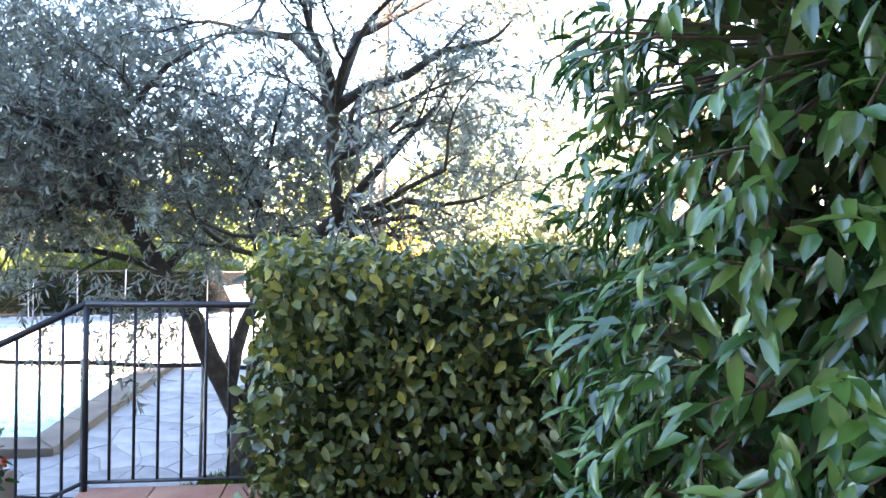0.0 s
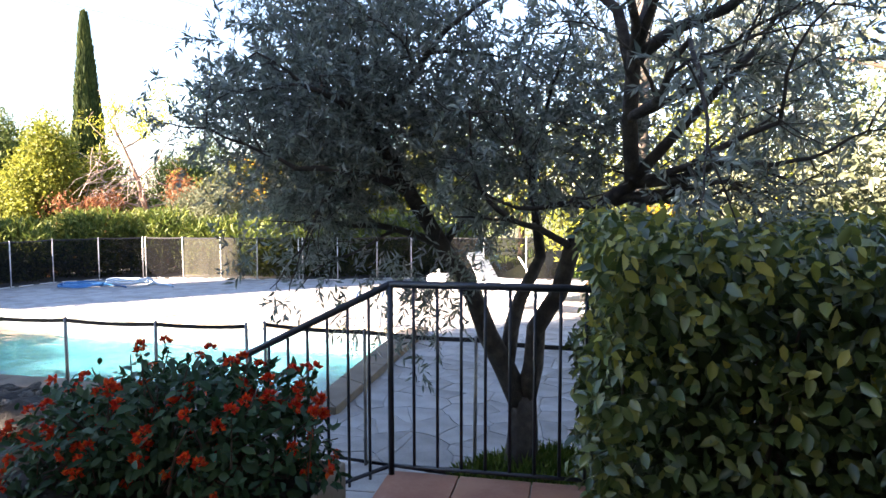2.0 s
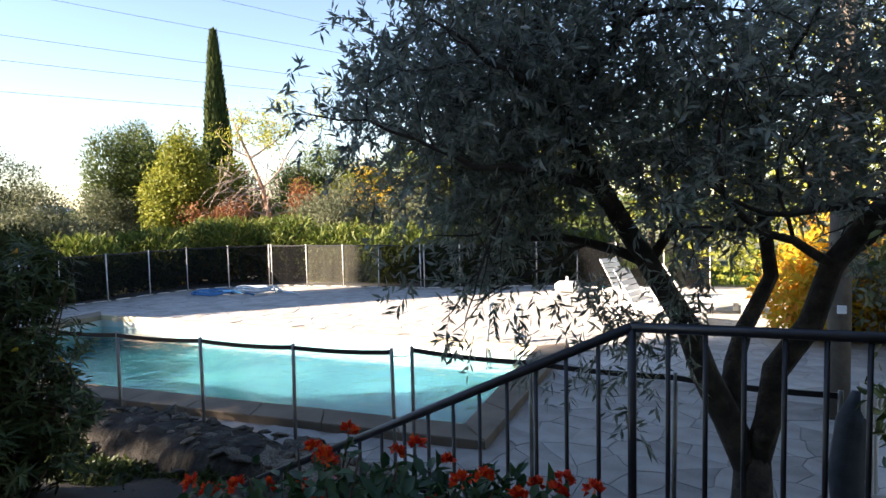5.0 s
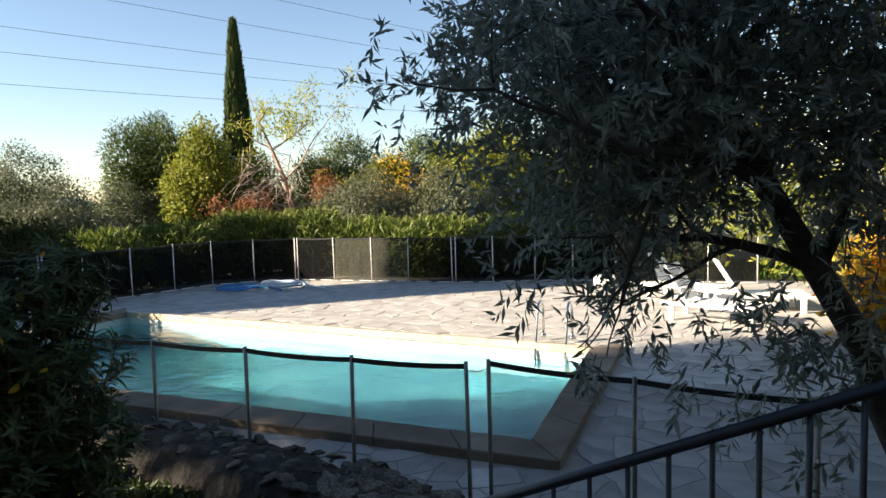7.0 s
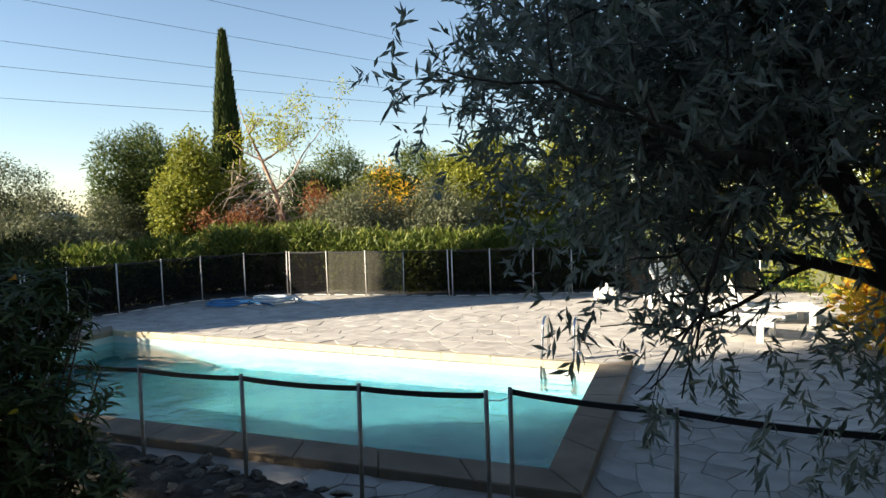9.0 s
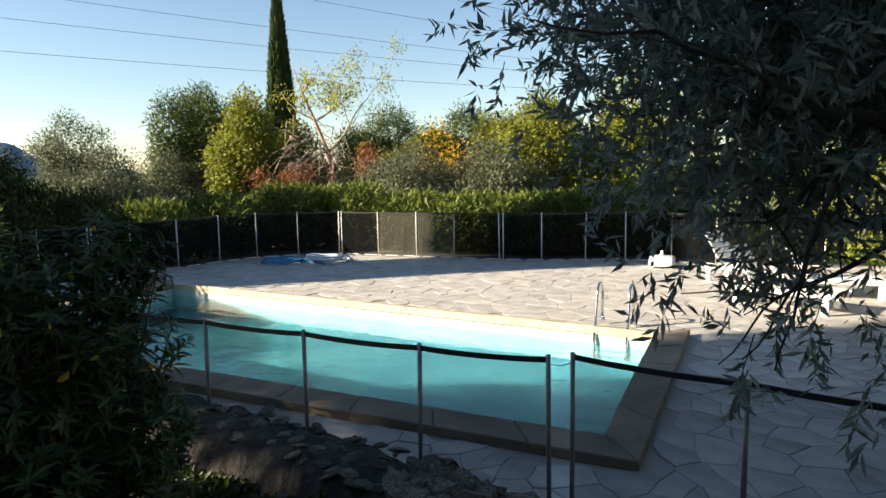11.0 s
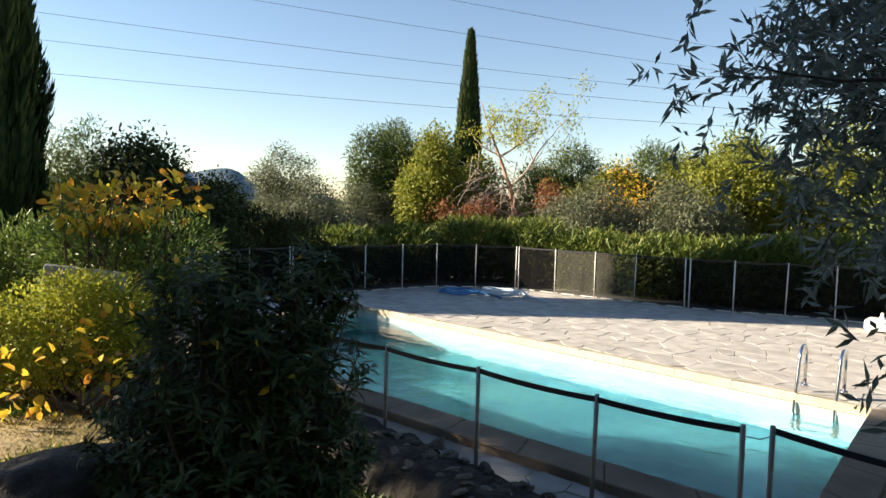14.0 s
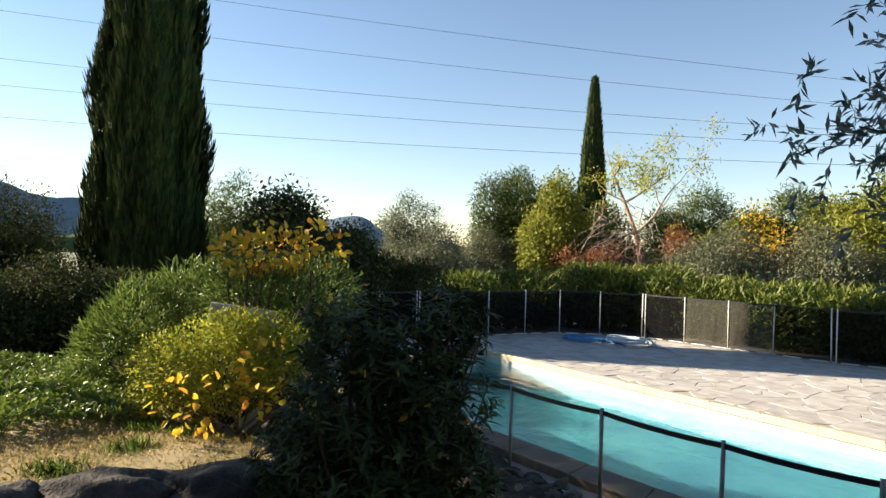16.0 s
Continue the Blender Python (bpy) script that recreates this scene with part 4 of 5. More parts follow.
def whorled_bush(at, blobs, n, label):
    thing = empty("whorled_bush", at, label, "shrub")
    P, Nw = blob_points(n, blobs, 0.45)
    per = 13
    up = unit(Nw * 0.55 + rand_dirs(n) * 0.4 + np.array([0, 0, 0.65]))
    a = np.tile(np.linspace(0, 2 * math.pi, per, endpoint=False), n) + np.repeat(RNG.random(n) * 6, per)
    U = np.repeat(up, per, 0)
    S = unit(np.cross(U, np.array([0.31, 0.2, 0.1]) + rand_dirs(1)))
    T = np.cross(U, S)
    D = S * np.cos(a)[:, None] + T * np.sin(a)[:, None] + U * RNG.uniform(-0.1, 0.9, n * per)[:, None]
    B = np.repeat(P, per, 0) + U * RNG.uniform(-0.08, 0.02, n * per)[:, None]
    me = leaves("leaves", B, D, U + rand_dirs(n * per) * 0.3, RNG.uniform(0.06, 0.115, n * per), RNG.uniform(0.018, 0.029, n * per), M["l_bush"], True, 0.2)
    part_mesh("leaves", me, thing, kind="stuff")
    i = RNG.choice(np.nonzero(P[:, 2] > 0.7)[0], 34)
    me = leaves("turned_leaves", P[i] + Nw[i] * 0.05, rand_dirs(34) + np.array([0, 0, -0.4]), rand_dirs(34), RNG.uniform(0.05, 0.08, 34), 0.045, M["l_yellow"], True, 0.2)
    part_mesh("turned_leaves", me, thing, "yellow and orange leaves", "stuff")
    bm = bmesh.new()
    for i in range(0, n, 4):
        p = Vector(P[i])
        f = Vector((p.x * 0.35 + RNG.normal() * 0.08, p.y * 0.35 + RNG.normal() * 0.08, -0.05))
        tube(bm, [f, f.lerp(p, 0.55) + Vector(rand_dirs(1)[0]) * 0.05, p], [0.010, 0.007, 0.003], 5, False)
    tagged(part("stem_growth", bm, M["bark_brown"], thing, "", True), kind="stuff")


whorled_bush((-4.9, 3.6, -0.15), [(-0.1, -0.1, 0.6, 0.5, 0.55, 0.6), (0.15, 0.3, 0.6, 0.42, 0.42, 0.6), (0.2, 0.3, 0.3, 0.42, 0.4, 0.4), (-0.3, -0.3, 0.4, 0.35, 0.35, 0.4), (-0.1, -0.1, 1.2, 0.35, 0.35, 0.3), (0.25, 0.3, 1.28, 0.25, 0.25, 0.28), (0.1, 0.1, 1.0, 0.4, 0.4, 0.35), (0.2, -0.2, 0.25, 0.5, 0.5, 0.35)], 1000, "dense dark shrub with whorls of narrow leaves in shade")
bushy("autumn_shrub", (-7.75, 3.85, -0.3), "shrub with large yellow and orange autumn leaves", "shrub", [(0.1, -0.1, 0.35, 0.45, 0.5, 0.3), (-0.1, -0.35, 0.4, 0.4, 0.4, 0.3), (0.3, 0.25, 0.6, 0.4, 0.4, 0.35)], 120, 0.10, 0.08, M["l_yellow"], bark=M["bark_brown"], stems=16, fine=True, shell=0.6)
bushy("lime_shrub", (-8.35, 3.95, -0.3), "shrub with small lime-green leaves", "shrub", [(0, 0, 0.6, 0.65, 0.7, 0.55), (-0.25, -0.45, 0.5, 0.5, 0.5, 0.45), (0.25, 0.4, 0.75, 0.5, 0.5, 0.42), (0.1, 0.1, 0.95, 0.35, 0.35, 0.28)], 16000, 0.045, 0.024, M["l_lime"], stems=26, shell=0.35)
bushy("yellow_sapling", (-9.0, 4.7, -0.3), "sapling with large yellow and orange leaves", "sapling", [(0, 0, 1.8, 0.5, 0.65, 0.28), (0.1, -0.35, 1.75, 0.4, 0.4, 0.25), (0.15, 0.6, 1.9, 0.35, 0.35, 0.28)], 330, 0.105, 0.085, M["l_yellow"], stems=16, fine=True, shell=0.4)
bushy("sapling_undergrowth", (-9.1, 4.8, -0.3), "green leafy shrub round the yellow sapling", "shrub", [(0, 0, 0.9, 0.75, 0.85, 0.75), (0.1, 0.5, 1.2, 0.6, 0.6, 0.6), (0, -0.3, 1.3, 0.5, 0.5, 0.5)], 7000, 0.09, 0.026, M["l_glossy"], stems=14, shell=0.5, fine=True, up=0.3)
bushy("laurel_bush", (-10.2, 3.6, -0.35), "dense green shrub with long glossy leaves", "shrub", [(0, 0, 0.7, 0.6, 0.6, 0.75), (-0.1, -0.35, 0.5, 0.5, 0.45, 0.5), (0.1, 0.6, 1.05, 0.55, 0.6, 0.62), (-0.2, 1.1, 1.05, 0.55, 0.55, 0.62)], 10500, 0.115, 0.024, M["l_glossy"], stems=18, shell=0.6, fine=True, up=0.3)

cypress((-21.0, 6.38, -2.4), 19.0, 1.52, 80000, "tall dense dark green cypress with one sunlit side")

# ---- hedge and trees beyond the far fence ----


def oleander_hedge():
    path = [(-15.9, 4.6), (-15.9, 6.3), (-15.9, 8.0), (-15.95, 9.8), (-16.0, 11.7), (-15.9, 13.6), (-15.5, 15.6), (-14.3, 17.3), (-12.7, 18.2), (-10.8, 18.4), (-8.9, 18.5), (-7.0, 18.7), (-5.4, 19.3), (-4.0, 19.9)]
    tops = [0.85, 0.9, 0.95, 1.0, 1.0, 0.95, 1.05, 1.15, 1.15, 1.0, 1.05, 1.0, 0.9, 0.85]
    for i, ((x, y), top) in enumerate(zip(path, tops)):
        h = top + 1.0 + RNG.uniform(-0.22, 0.24)
        # the first five bushes get darker leaves to stand for shade
        bushy("oleander_bush", (x, y, -1.0), "dense shrub behind the fence, its shade put into dark green leaves" if i < 5 else "tall oleander shrub with long narrow sunlit leaves", "shrub", [(0, 0, h * 0.5, 1.25, 0.95, h * 0.5), (0.5, 0.1, h * 0.62, 0.9, 0.8, h * 0.4), (-0.5, -0.1, h * 0.6, 0.9, 0.8, h * 0.38)], 6500, 0.15 if i < 5 else 0.24, 0.044, M["l_oak"] if i < 5 else M["l_oleander"], group="oleander hedge", stems=10, shell=0.62, up=0.5, outward=0.55)


oleander_hedge()


def ray_at(px_way, dist, z):
    """A foot at the given distance along a level way from the end of the walk."""
    d = Vector((px_way[0], px_way[1])).normalized() * dist
    return (-1.68 + d.x, 1.46 + d.y, z)


cypress(ray_at((-0.625, 0.78), 34, -1.5), 11.6, 0.95, 26000, "slender cypress rising behind the oleander hedge", taper=1.5, point=0.8)


def bare_tree():
    at = ray_at((-0.545, 0.80), 27, -1.2)
    thing = empty("bare_tree", at, "leaning half-dead tree with pale bare limbs and rusty leaves", "tree")
    right = Vector((0.83, 0.56, 0))
    bm, tips = bmesh.new(), []
    trunk = [Vector((0, 0, 0)) + right * s + Vector((0, 0, z)) for s, z in ((0.3, 0), (0.1, 1.2), (-0.1, 2.4), (-0.35, 3.6), (-0.8, 4.8), (-1.25, 5.9), (-1.6, 7.0))]
    tube(bm, trunk, [0.17, 0.145, 0.12, 0.09, 0.06, 0.035, 0.012], 9)
    part("trunk", bm, M["bark_rust"], thing, "reddish bare trunk", True)
    for k, s, up, ln, dep in ((2, -1, 0.25, 1.9, 2), (2, 1, 0.45, 1.9, 2), (3, 1, 0.9, 2.4, 2), (3, -1, 0.1, 1.8, 2), (4, 1, 1.0, 1.8, 2), (1, -1, 0.35, 2.2, 2), (1, 1, 0.3, 1.4, 2), (4, -1, 0.6, 1.0, 1), (5, 1, 0.9, 0.8, 1)):
        bm = bmesh.new()
        grow(bm, trunk[k], right * s + Vector((0, 0, up)), ln, 0.048, dep + 1, tips, 0.55, 0.03, 6)
        part("limb", bm, M["bark_pale"], thing, "pale bare limb", True)
    # a tangle of thin dead twigs that hangs from the lower limbs
    bm = bmesh.new()
    for k in range(150):
        a = trunk[1].lerp(trunk[4], RNG.random()) + right * RNG.uniform(-1.3, 0.9)
        d = Vector(rand_dirs(1)[0]) * 0.8 + right * RNG.uniform(-1.0, 0.6)
        b = a + d * RNG.uniform(0.4, 0.9)
        tube(bm, [a, b, b + d * 0.4 + Vector((0, 0, -RNG.uniform(0.2, 0.7)))], [0.02, 0.014, 0.005], 4, False)
    tagged(part("twig_growth", bm, M["bark_pale"], thing, "pale dead twigs", True), kind="stuff")
    for nm, mat, n, sel in (("rust_leaves", M["l_rust"], 6500, lambda p: p.z < 4.1), ("green_leaves", M["l_lime"], 1900, lambda p: p.z > 3.6)):
        tp = np.array([p for p, d in tips if sel(p)])
        i = RNG.choice(len(tp), n)
        Q = tp[i] + RNG.normal(size=(n, 3)) * 0.16
        me = leaves(nm, Q, rand_dirs(n) + np.array([0, 0, -0.7]), rand_dirs(n), RNG.uniform(0.10, 0.2, n), 0.05, mat, False)
        part_mesh(nm, me, thing, kind="stuff")


bare_tree()


def tree(name, at, label, blobs, n, size, mat, trunk_h, r, bark=None, aspect=0.5, per=6, spread=0.22, shell=0.5, up=0.15):
    thing = bushy(name, at, label, "tree", blobs, n, size, size * aspect, mat, per=per, spread=spread, shell=shell, outward=0.5, up=up)
    bm = bmesh.new()
    tube(bm, [(0, 0, -0.3), (0.05, 0, trunk_h * 0.5), (0, 0.03, trunk_h)], [r, r * 0.8, r * 0.5], 8)
    for b in blobs:
        f, t = Vector((0, 0, trunk_h * 0.75)), Vector(b[:3])
        tube(bm, [f, f.lerp(t, 0.5) + Vector(rand_dirs(1)[0]) * 0.2, t], [r * 0.5, r * 0.33, r * 0.12], 6)
    part("trunk", bm, bark or M["bark_brown"], thing, "", True)
    return thing




def azim(deg):
    return (math.cos(radians(deg)), math.sin(radians(deg)))


def crown(w, h, n=10):
    """Lobes of a crown so wide and so high above its foot, unevenly heaped."""
    out = [(0, 0, h * 0.80, w * 0.42, w * 0.42, h * 0.20), (0, 0, h * 0.45, w * 0.8, w * 0.8, h * 0.28)]
    for k in range(n):
        a = 2 * math.pi * k / n + RNG.uniform(-0.4, 0.4)
        r = w * RNG.uniform(0.45, 0.75)
        out.append((r * math.cos(a), r * math.sin(a), h * RNG.uniform(0.35, 0.75), w * RNG.uniform(0.22, 0.45), w * RNG.uniform(0.22, 0.45), h * RNG.uniform(0.09, 0.22)))
    return out


for nm, az, d, top, w, n, size, mat, asp, lb in (
        ("pine_tree", 135.2, 33, 5.6, 2.6, 3600, 0.32, "l_pine", 0.2, "spreading pine with pale green sunlit needles"),
        ("broadleaf_tree", 131.4, 29, 5.0, 1.9, 2600, 0.21, "l_bright", 0.5, "leafy tree with yellow-green foliage"),
        ("broadleaf_tree", 127.5, 30, 3.8, 2.0, 2400, 0.21, "l_bright", 0.5, "leafy tree with yellow-green foliage"),
        ("pine_tree", 119.5, 36, 5.0, 3.2, 3800, 0.32, "l_pine", 0.2, "dark green pine behind the bare tree"),
        ("pine_tree", 113.0, 38, 5.2, 3.4, 3800, 0.32, "l_pine", 0.2, "green pine in the tree line"),
        ("pine_tree", 106.0, 38, 5.4, 3.4, 3800, 0.32, "l_pine", 0.2, "green pine in the tree line"),
        ("silver_shrub", 141.8, 24, 2.4, 2.0, 3400, 0.15, "l_silver", 0.4, "rounded silvery olive shrub in sun"),
        ("silver_shrub", 138.0, 30, 2.4, 2.0, 2600, 0.18, "l_silver", 0.4, "rounded silvery olive shrub in sun"),
        ("pale_tree", 144.6, 40, 4.9, 2.0, 1500, 0.22, "l_silver", 0.35, "slim pale green tree against the sky"),
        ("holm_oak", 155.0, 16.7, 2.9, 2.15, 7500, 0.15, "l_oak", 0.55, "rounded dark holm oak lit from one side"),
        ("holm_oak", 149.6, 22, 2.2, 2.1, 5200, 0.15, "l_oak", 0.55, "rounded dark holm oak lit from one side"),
        # hidden tree, added so that its shadow falls on the oleander hedge
        ("holm_oak", 165.2, 25.0, 7.6, 1.5, 4000, 0.22, "l_oak", 0.55, "unseen dark oak added behind the cypress to shade the hedge"),
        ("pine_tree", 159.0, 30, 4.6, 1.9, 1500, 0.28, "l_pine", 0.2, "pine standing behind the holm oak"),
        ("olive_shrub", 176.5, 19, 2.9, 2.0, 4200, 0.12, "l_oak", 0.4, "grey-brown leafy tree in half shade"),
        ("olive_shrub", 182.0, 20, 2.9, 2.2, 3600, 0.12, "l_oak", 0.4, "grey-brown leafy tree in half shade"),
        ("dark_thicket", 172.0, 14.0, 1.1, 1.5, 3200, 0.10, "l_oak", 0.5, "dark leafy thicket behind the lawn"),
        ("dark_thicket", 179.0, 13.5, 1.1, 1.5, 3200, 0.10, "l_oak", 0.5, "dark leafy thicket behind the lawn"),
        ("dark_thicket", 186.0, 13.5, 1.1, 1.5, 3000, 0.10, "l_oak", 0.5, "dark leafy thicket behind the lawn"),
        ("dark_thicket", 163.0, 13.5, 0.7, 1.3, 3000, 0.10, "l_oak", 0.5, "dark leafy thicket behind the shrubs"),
        ("rust_bush", 121.2, 26, 2.3, 1.3, 1300, 0.14, "l_rust", 0.5, "bush with rusty brown autumn leaves"),
        ("autumn_tree", 115.6, 26, 3.5, 1.5, 330, 0.15, "l_yellow", 0.6, "tree with sparse golden autumn leaves"),
        ("broadleaf_tree", 116.4, 28, 3.4, 1.9, 2300, 0.19, "l_bright", 0.5, "leafy tree with yellow-green foliage"),
        ("silver_shrub", 117.6, 24, 2.5, 2.0, 3400, 0.15, "l_silver", 0.4, "rounded silvery olive shrub in sun"),
        ("silver_shrub", 111.5, 24, 2.6, 2.2, 3400, 0.15, "l_silver", 0.4, "rounded silvery olive shrub in sun"),
        ("broadleaf_tree", 107.0, 27, 4.6, 2.4, 2400, 0.21, "l_bright", 0.5, "leafy tree with yellow-green foliage"),
        ("broadleaf_tree", 100.0, 28, 5.6, 2.6, 2600, 0.21, "l_bright", 0.5, "leafy tree with yellow-green foliage")):
    foot = -2.4 if d > 15 else -1.0
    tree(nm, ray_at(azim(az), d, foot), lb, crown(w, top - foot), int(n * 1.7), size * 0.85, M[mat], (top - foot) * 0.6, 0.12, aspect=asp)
# trees on the hedge side, beyond the landing
for wx, wy, d, z, sc, mat, nm, lb in ((1.5, 16.0, 0, -1.0, 1.5, M["l_bright"], "broadleaf_tree", "tall sunlit tree with yellow-green leaves"), (5.0, 17.5, 0, -1.0, 1.6, M["l_pine"], "pine_tree", "tall pine with sunlit green needles"), (-2.0, 24.0, 0, -1.2, 1.5, M["l_pine"], "pine_tree", "pine with sunlit green needles"), (3.2, 11.5, 0, -1.0, 0.9, M["l_silver"], "olive_shrub", "pale olive tree in sun"), (1.5, 12.6, 0, -0.9, 0.48, M["l_yellow"], "autumn_shrub", "shrub with golden autumn leaves"), (8.0, 14.0, 0, -1.0, 1.5, M["l_silver"], "broadleaf_tree", "pale sunlit olive tree"), (5.6, 9.8, 0, -0.9, 2.1, M["l_silver"], "broadleaf_tree", "tall pale sunlit olive tree"), (8.5, 5.0, 0, -0.9, 2.3, M["l_pine"], "pine_tree", "tall pine with sunlit green needles")):
    tree(nm, (wx, wy, z), lb, [(0, 0, 3.0 * sc, 1.5 * sc, 1.4 * sc, 1.3 * sc), (1.2 * sc, 0.3, 2.2 * sc, 1.2 * sc, 1.1 * sc, 1.1 * sc), (-1.2 * sc, -0.3, 2.0 * sc, 1.2 * sc, 1.1 * sc, 1.1 * sc), (0, 0.2, 1.2 * sc, 1.4 * sc, 1.2 * sc, 0.9 * sc)], 1300, 0.16, mat, 2.2 * sc, 0.14, aspect=0.45)
# unseen trees added on the sunny side of the lawn to shade the near deck
for px, py in ((-16.8, -3.0), (-15.6, -5.6)):
    tree("added_shade_pine", (px, py, -0.4), "unseen tall umbrella pine added beside the lawn for its shade", [(0, 0, 9.2, 2.2, 2.2, 1.6), (1.0, -1.0, 8.6, 1.6, 1.6, 1.2), (-0.5, 0.6, 9.0, 1.6, 1.6, 1.3), (0, 0, 7.4, 2.0, 2.0, 0.9)], 4000, 0.34, M["l_pine"], 8.0, 0.2, aspect=0.3)


# ---- hills, cables, unseen house ----


def hills():
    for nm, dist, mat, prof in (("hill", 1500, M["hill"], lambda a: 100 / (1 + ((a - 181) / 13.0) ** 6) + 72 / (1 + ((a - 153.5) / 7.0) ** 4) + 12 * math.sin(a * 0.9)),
                                ("hazed_far_hill", 2600, M["hill_far"], lambda a: 22 + 12 * math.sin(a * 0.35) + 5 * math.sin(a * 1.3)),
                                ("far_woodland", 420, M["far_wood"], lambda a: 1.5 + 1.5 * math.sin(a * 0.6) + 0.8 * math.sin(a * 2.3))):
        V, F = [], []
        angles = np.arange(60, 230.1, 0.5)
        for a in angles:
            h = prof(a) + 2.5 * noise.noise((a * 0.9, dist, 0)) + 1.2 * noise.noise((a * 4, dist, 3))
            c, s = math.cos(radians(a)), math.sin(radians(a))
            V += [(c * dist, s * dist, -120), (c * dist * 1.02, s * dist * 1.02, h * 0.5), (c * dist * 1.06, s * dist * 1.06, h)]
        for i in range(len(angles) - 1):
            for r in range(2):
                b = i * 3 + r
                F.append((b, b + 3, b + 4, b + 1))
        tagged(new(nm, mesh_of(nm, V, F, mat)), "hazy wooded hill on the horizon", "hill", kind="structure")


hills()


def cables():
    # power lines that cross the valley
    for z0, z1 in ((53.5, 37.8), (45.3, 32.7), (36.2, 27.5), (31.1, 24.5), (24.9, 20.5)):
        bm = bmesh.new()
        a, b = Vector((-143.5, 50.3, z0)), Vector((-57.2, 140.8, z1))
        pts = [a.lerp(b, u) - Vector((0, 0, 2.0 * u * (1 - u))) for u in (-0.5 + 0.1 * k for k in range(21))]
        tube(bm, pts, 0.04, 5)
        tagged(part("power_line", bm, M["cable"], None, "", True), "thin power cable crossing the sky", "cable", "power lines")


cables()


def house():
    thing = empty("house", (-6, -7, 0), "unseen plain rendered house added behind the terrace to shade it", "house", kind="structure")
    # added out of view, long and high enough to shade terrace and olive
    bm = bmesh.new()
    box(bm, -8.2, 9.0, -3.0, 2.6, -0.5, 8.4, 0.02)
    part("wall", bm, M["render_wall"], thing)
    # second wing and eave, added only to screen off sky light
    bm = bmesh.new()
    box(bm, 1.6, 15.0, 2.603, 5.2, -0.5, 7.0, 0.02)
    part("wall", bm, M["render_wall"], thing)
    bm = bmesh.new()
    box(bm, 1.2, 15.4, 2.605, 5.6, 7.0, 7.16, 0.02)
    part("eave", bm, M["wood_red"], thing)
    bm = bmesh.new()
    v = [bm.verts.new(p) for p in ((-8.6, -3.4, 8.4), (9.4, -3.4, 8.4), (9.4, 3.0, 8.4), (-8.6, 3.0, 8.4), (-8.6, -0.2, 9.8), (9.4, -0.2, 9.8))]
    for f in ((0, 1, 5, 4), (2, 3, 4, 5), (0, 4, 3), (1, 2, 5), (3, 2, 1, 0)):
        bm.faces.new([v[i] for i in f])
    part("roof", bm, M["terracotta"], thing)


house()

# ---- things on and round the deck ----


def hose(name, at, coils, r0, r1, tube_r, mat, label, height=0.05):
    thing = empty(name, at, label, "hose")
    bm = bmesh.new()
    pts = []
    n = coils * 24
    for i in range(n + 1):
        a = 2 * math.pi * i / 24
        r = r0 + (r1 - r0) * (0.5 + 0.5 * math.sin(i * 0.21))
        pts.append((r * 1.25 * math.cos(a) + 0.12 * math.sin(i * 0.05), r * math.sin(a) + 0.1 * math.cos(i * 0.07), tube_r + height * (i / n) + 0.02 * math.sin(i * 0.5) ** 2))
    pts += [(pts[-1][0] + 0.2 * k, pts[-1][1] + 0.15 * math.sin(k), tube_r) for k in range(1, 5)]
    tube(bm, pts, tube_r, 7)
    part("coil", bm, mat, thing, "", True)
    return thing


hose("garden_hose", (-12.55, 14.9, DECK), 4, 0.3, 0.5, 0.022, M["hose_blue"], "coiled bright blue hose lying on the deck")
hose("vacuum_hose", (-11.45, 15.3, DECK), 3, 0.28, 0.5, 0.026, M["hose_pale"], "coiled pale blue pool vacuum hose on the deck", 0.16)


def umbrella_base():
    thing = empty("parasol_base", (-3.62, 17.2, DECK), "white plastic parasol base without its parasol", "parasol base")
    bm = bmesh.new()
    box(bm, -0.27, 0.27, -0.27, 0.27, 0.03, 0.25, 0.05)
    part("tank", bm, M["white"], thing, "", True)
    for x in (-0.2, 0.2):
        bm = bmesh.new()
        box(bm, x - 0.05, x + 0.05, -0.22, 0.22, 0.0, 0.05, 0.01)
        part("foot", bm, M["white"], thing)
    bm = bmesh.new()
    tube(bm, [(0, 0, 0.2), (0, 0, 0.3), (0, 0, 0.31), (0, 0, 0.38)], [0.05, 0.05, 0.03, 0.03], 12)
    part("collar", bm, M["white"], thing, "", True)


umbrella_base()


def lounger(at, rz):
    thing = empty("sun_lounger", at, "white plastic sun lounger with a raised back", "sun lounger", "white sun loungers")
    thing.rotation_euler = (0, 0, radians(rz))
    bm = bmesh.new()
    for s in range(9):
        box(bm, -0.3, 0.3, -0.9 + s * 0.13, -0.9 + s * 0.13 + 0.10, 0.30, 0.325, 0.006)
    part("seat", bm, M["white"], thing)
    for x in (-0.32, 0.32):
        bm = bmesh.new()
        box(bm, x - 0.03, x + 0.03, -0.95, 0.75, 0.26, 0.33, 0.012)
        rail = part("side_rail", bm, M["white"], thing)
        for y in (-0.75, 0.55):
            bm = bmesh.new()
            box(bm, x - 0.03, x + 0.03, y - 0.05, y + 0.05, 0.0, 0.27, 0.01)
            part("leg", bm, M["white"], rail)
    bm = bmesh.new()
    for s in range(6):
        box(bm, -0.3, 0.3, 0.02 + s * 0.12, 0.02 + s * 0.12 + 0.10, -0.012, 0.012, 0.006)
    bm.transform(Matrix.Translation((0, 0.3, 0.34)) @ Matrix.Rotation(radians(58), 4, "X"))
    part("backrest", bm, M["white"], thing)
    return thing


first = lounger((-1.35, 13.4, DECK), 70)
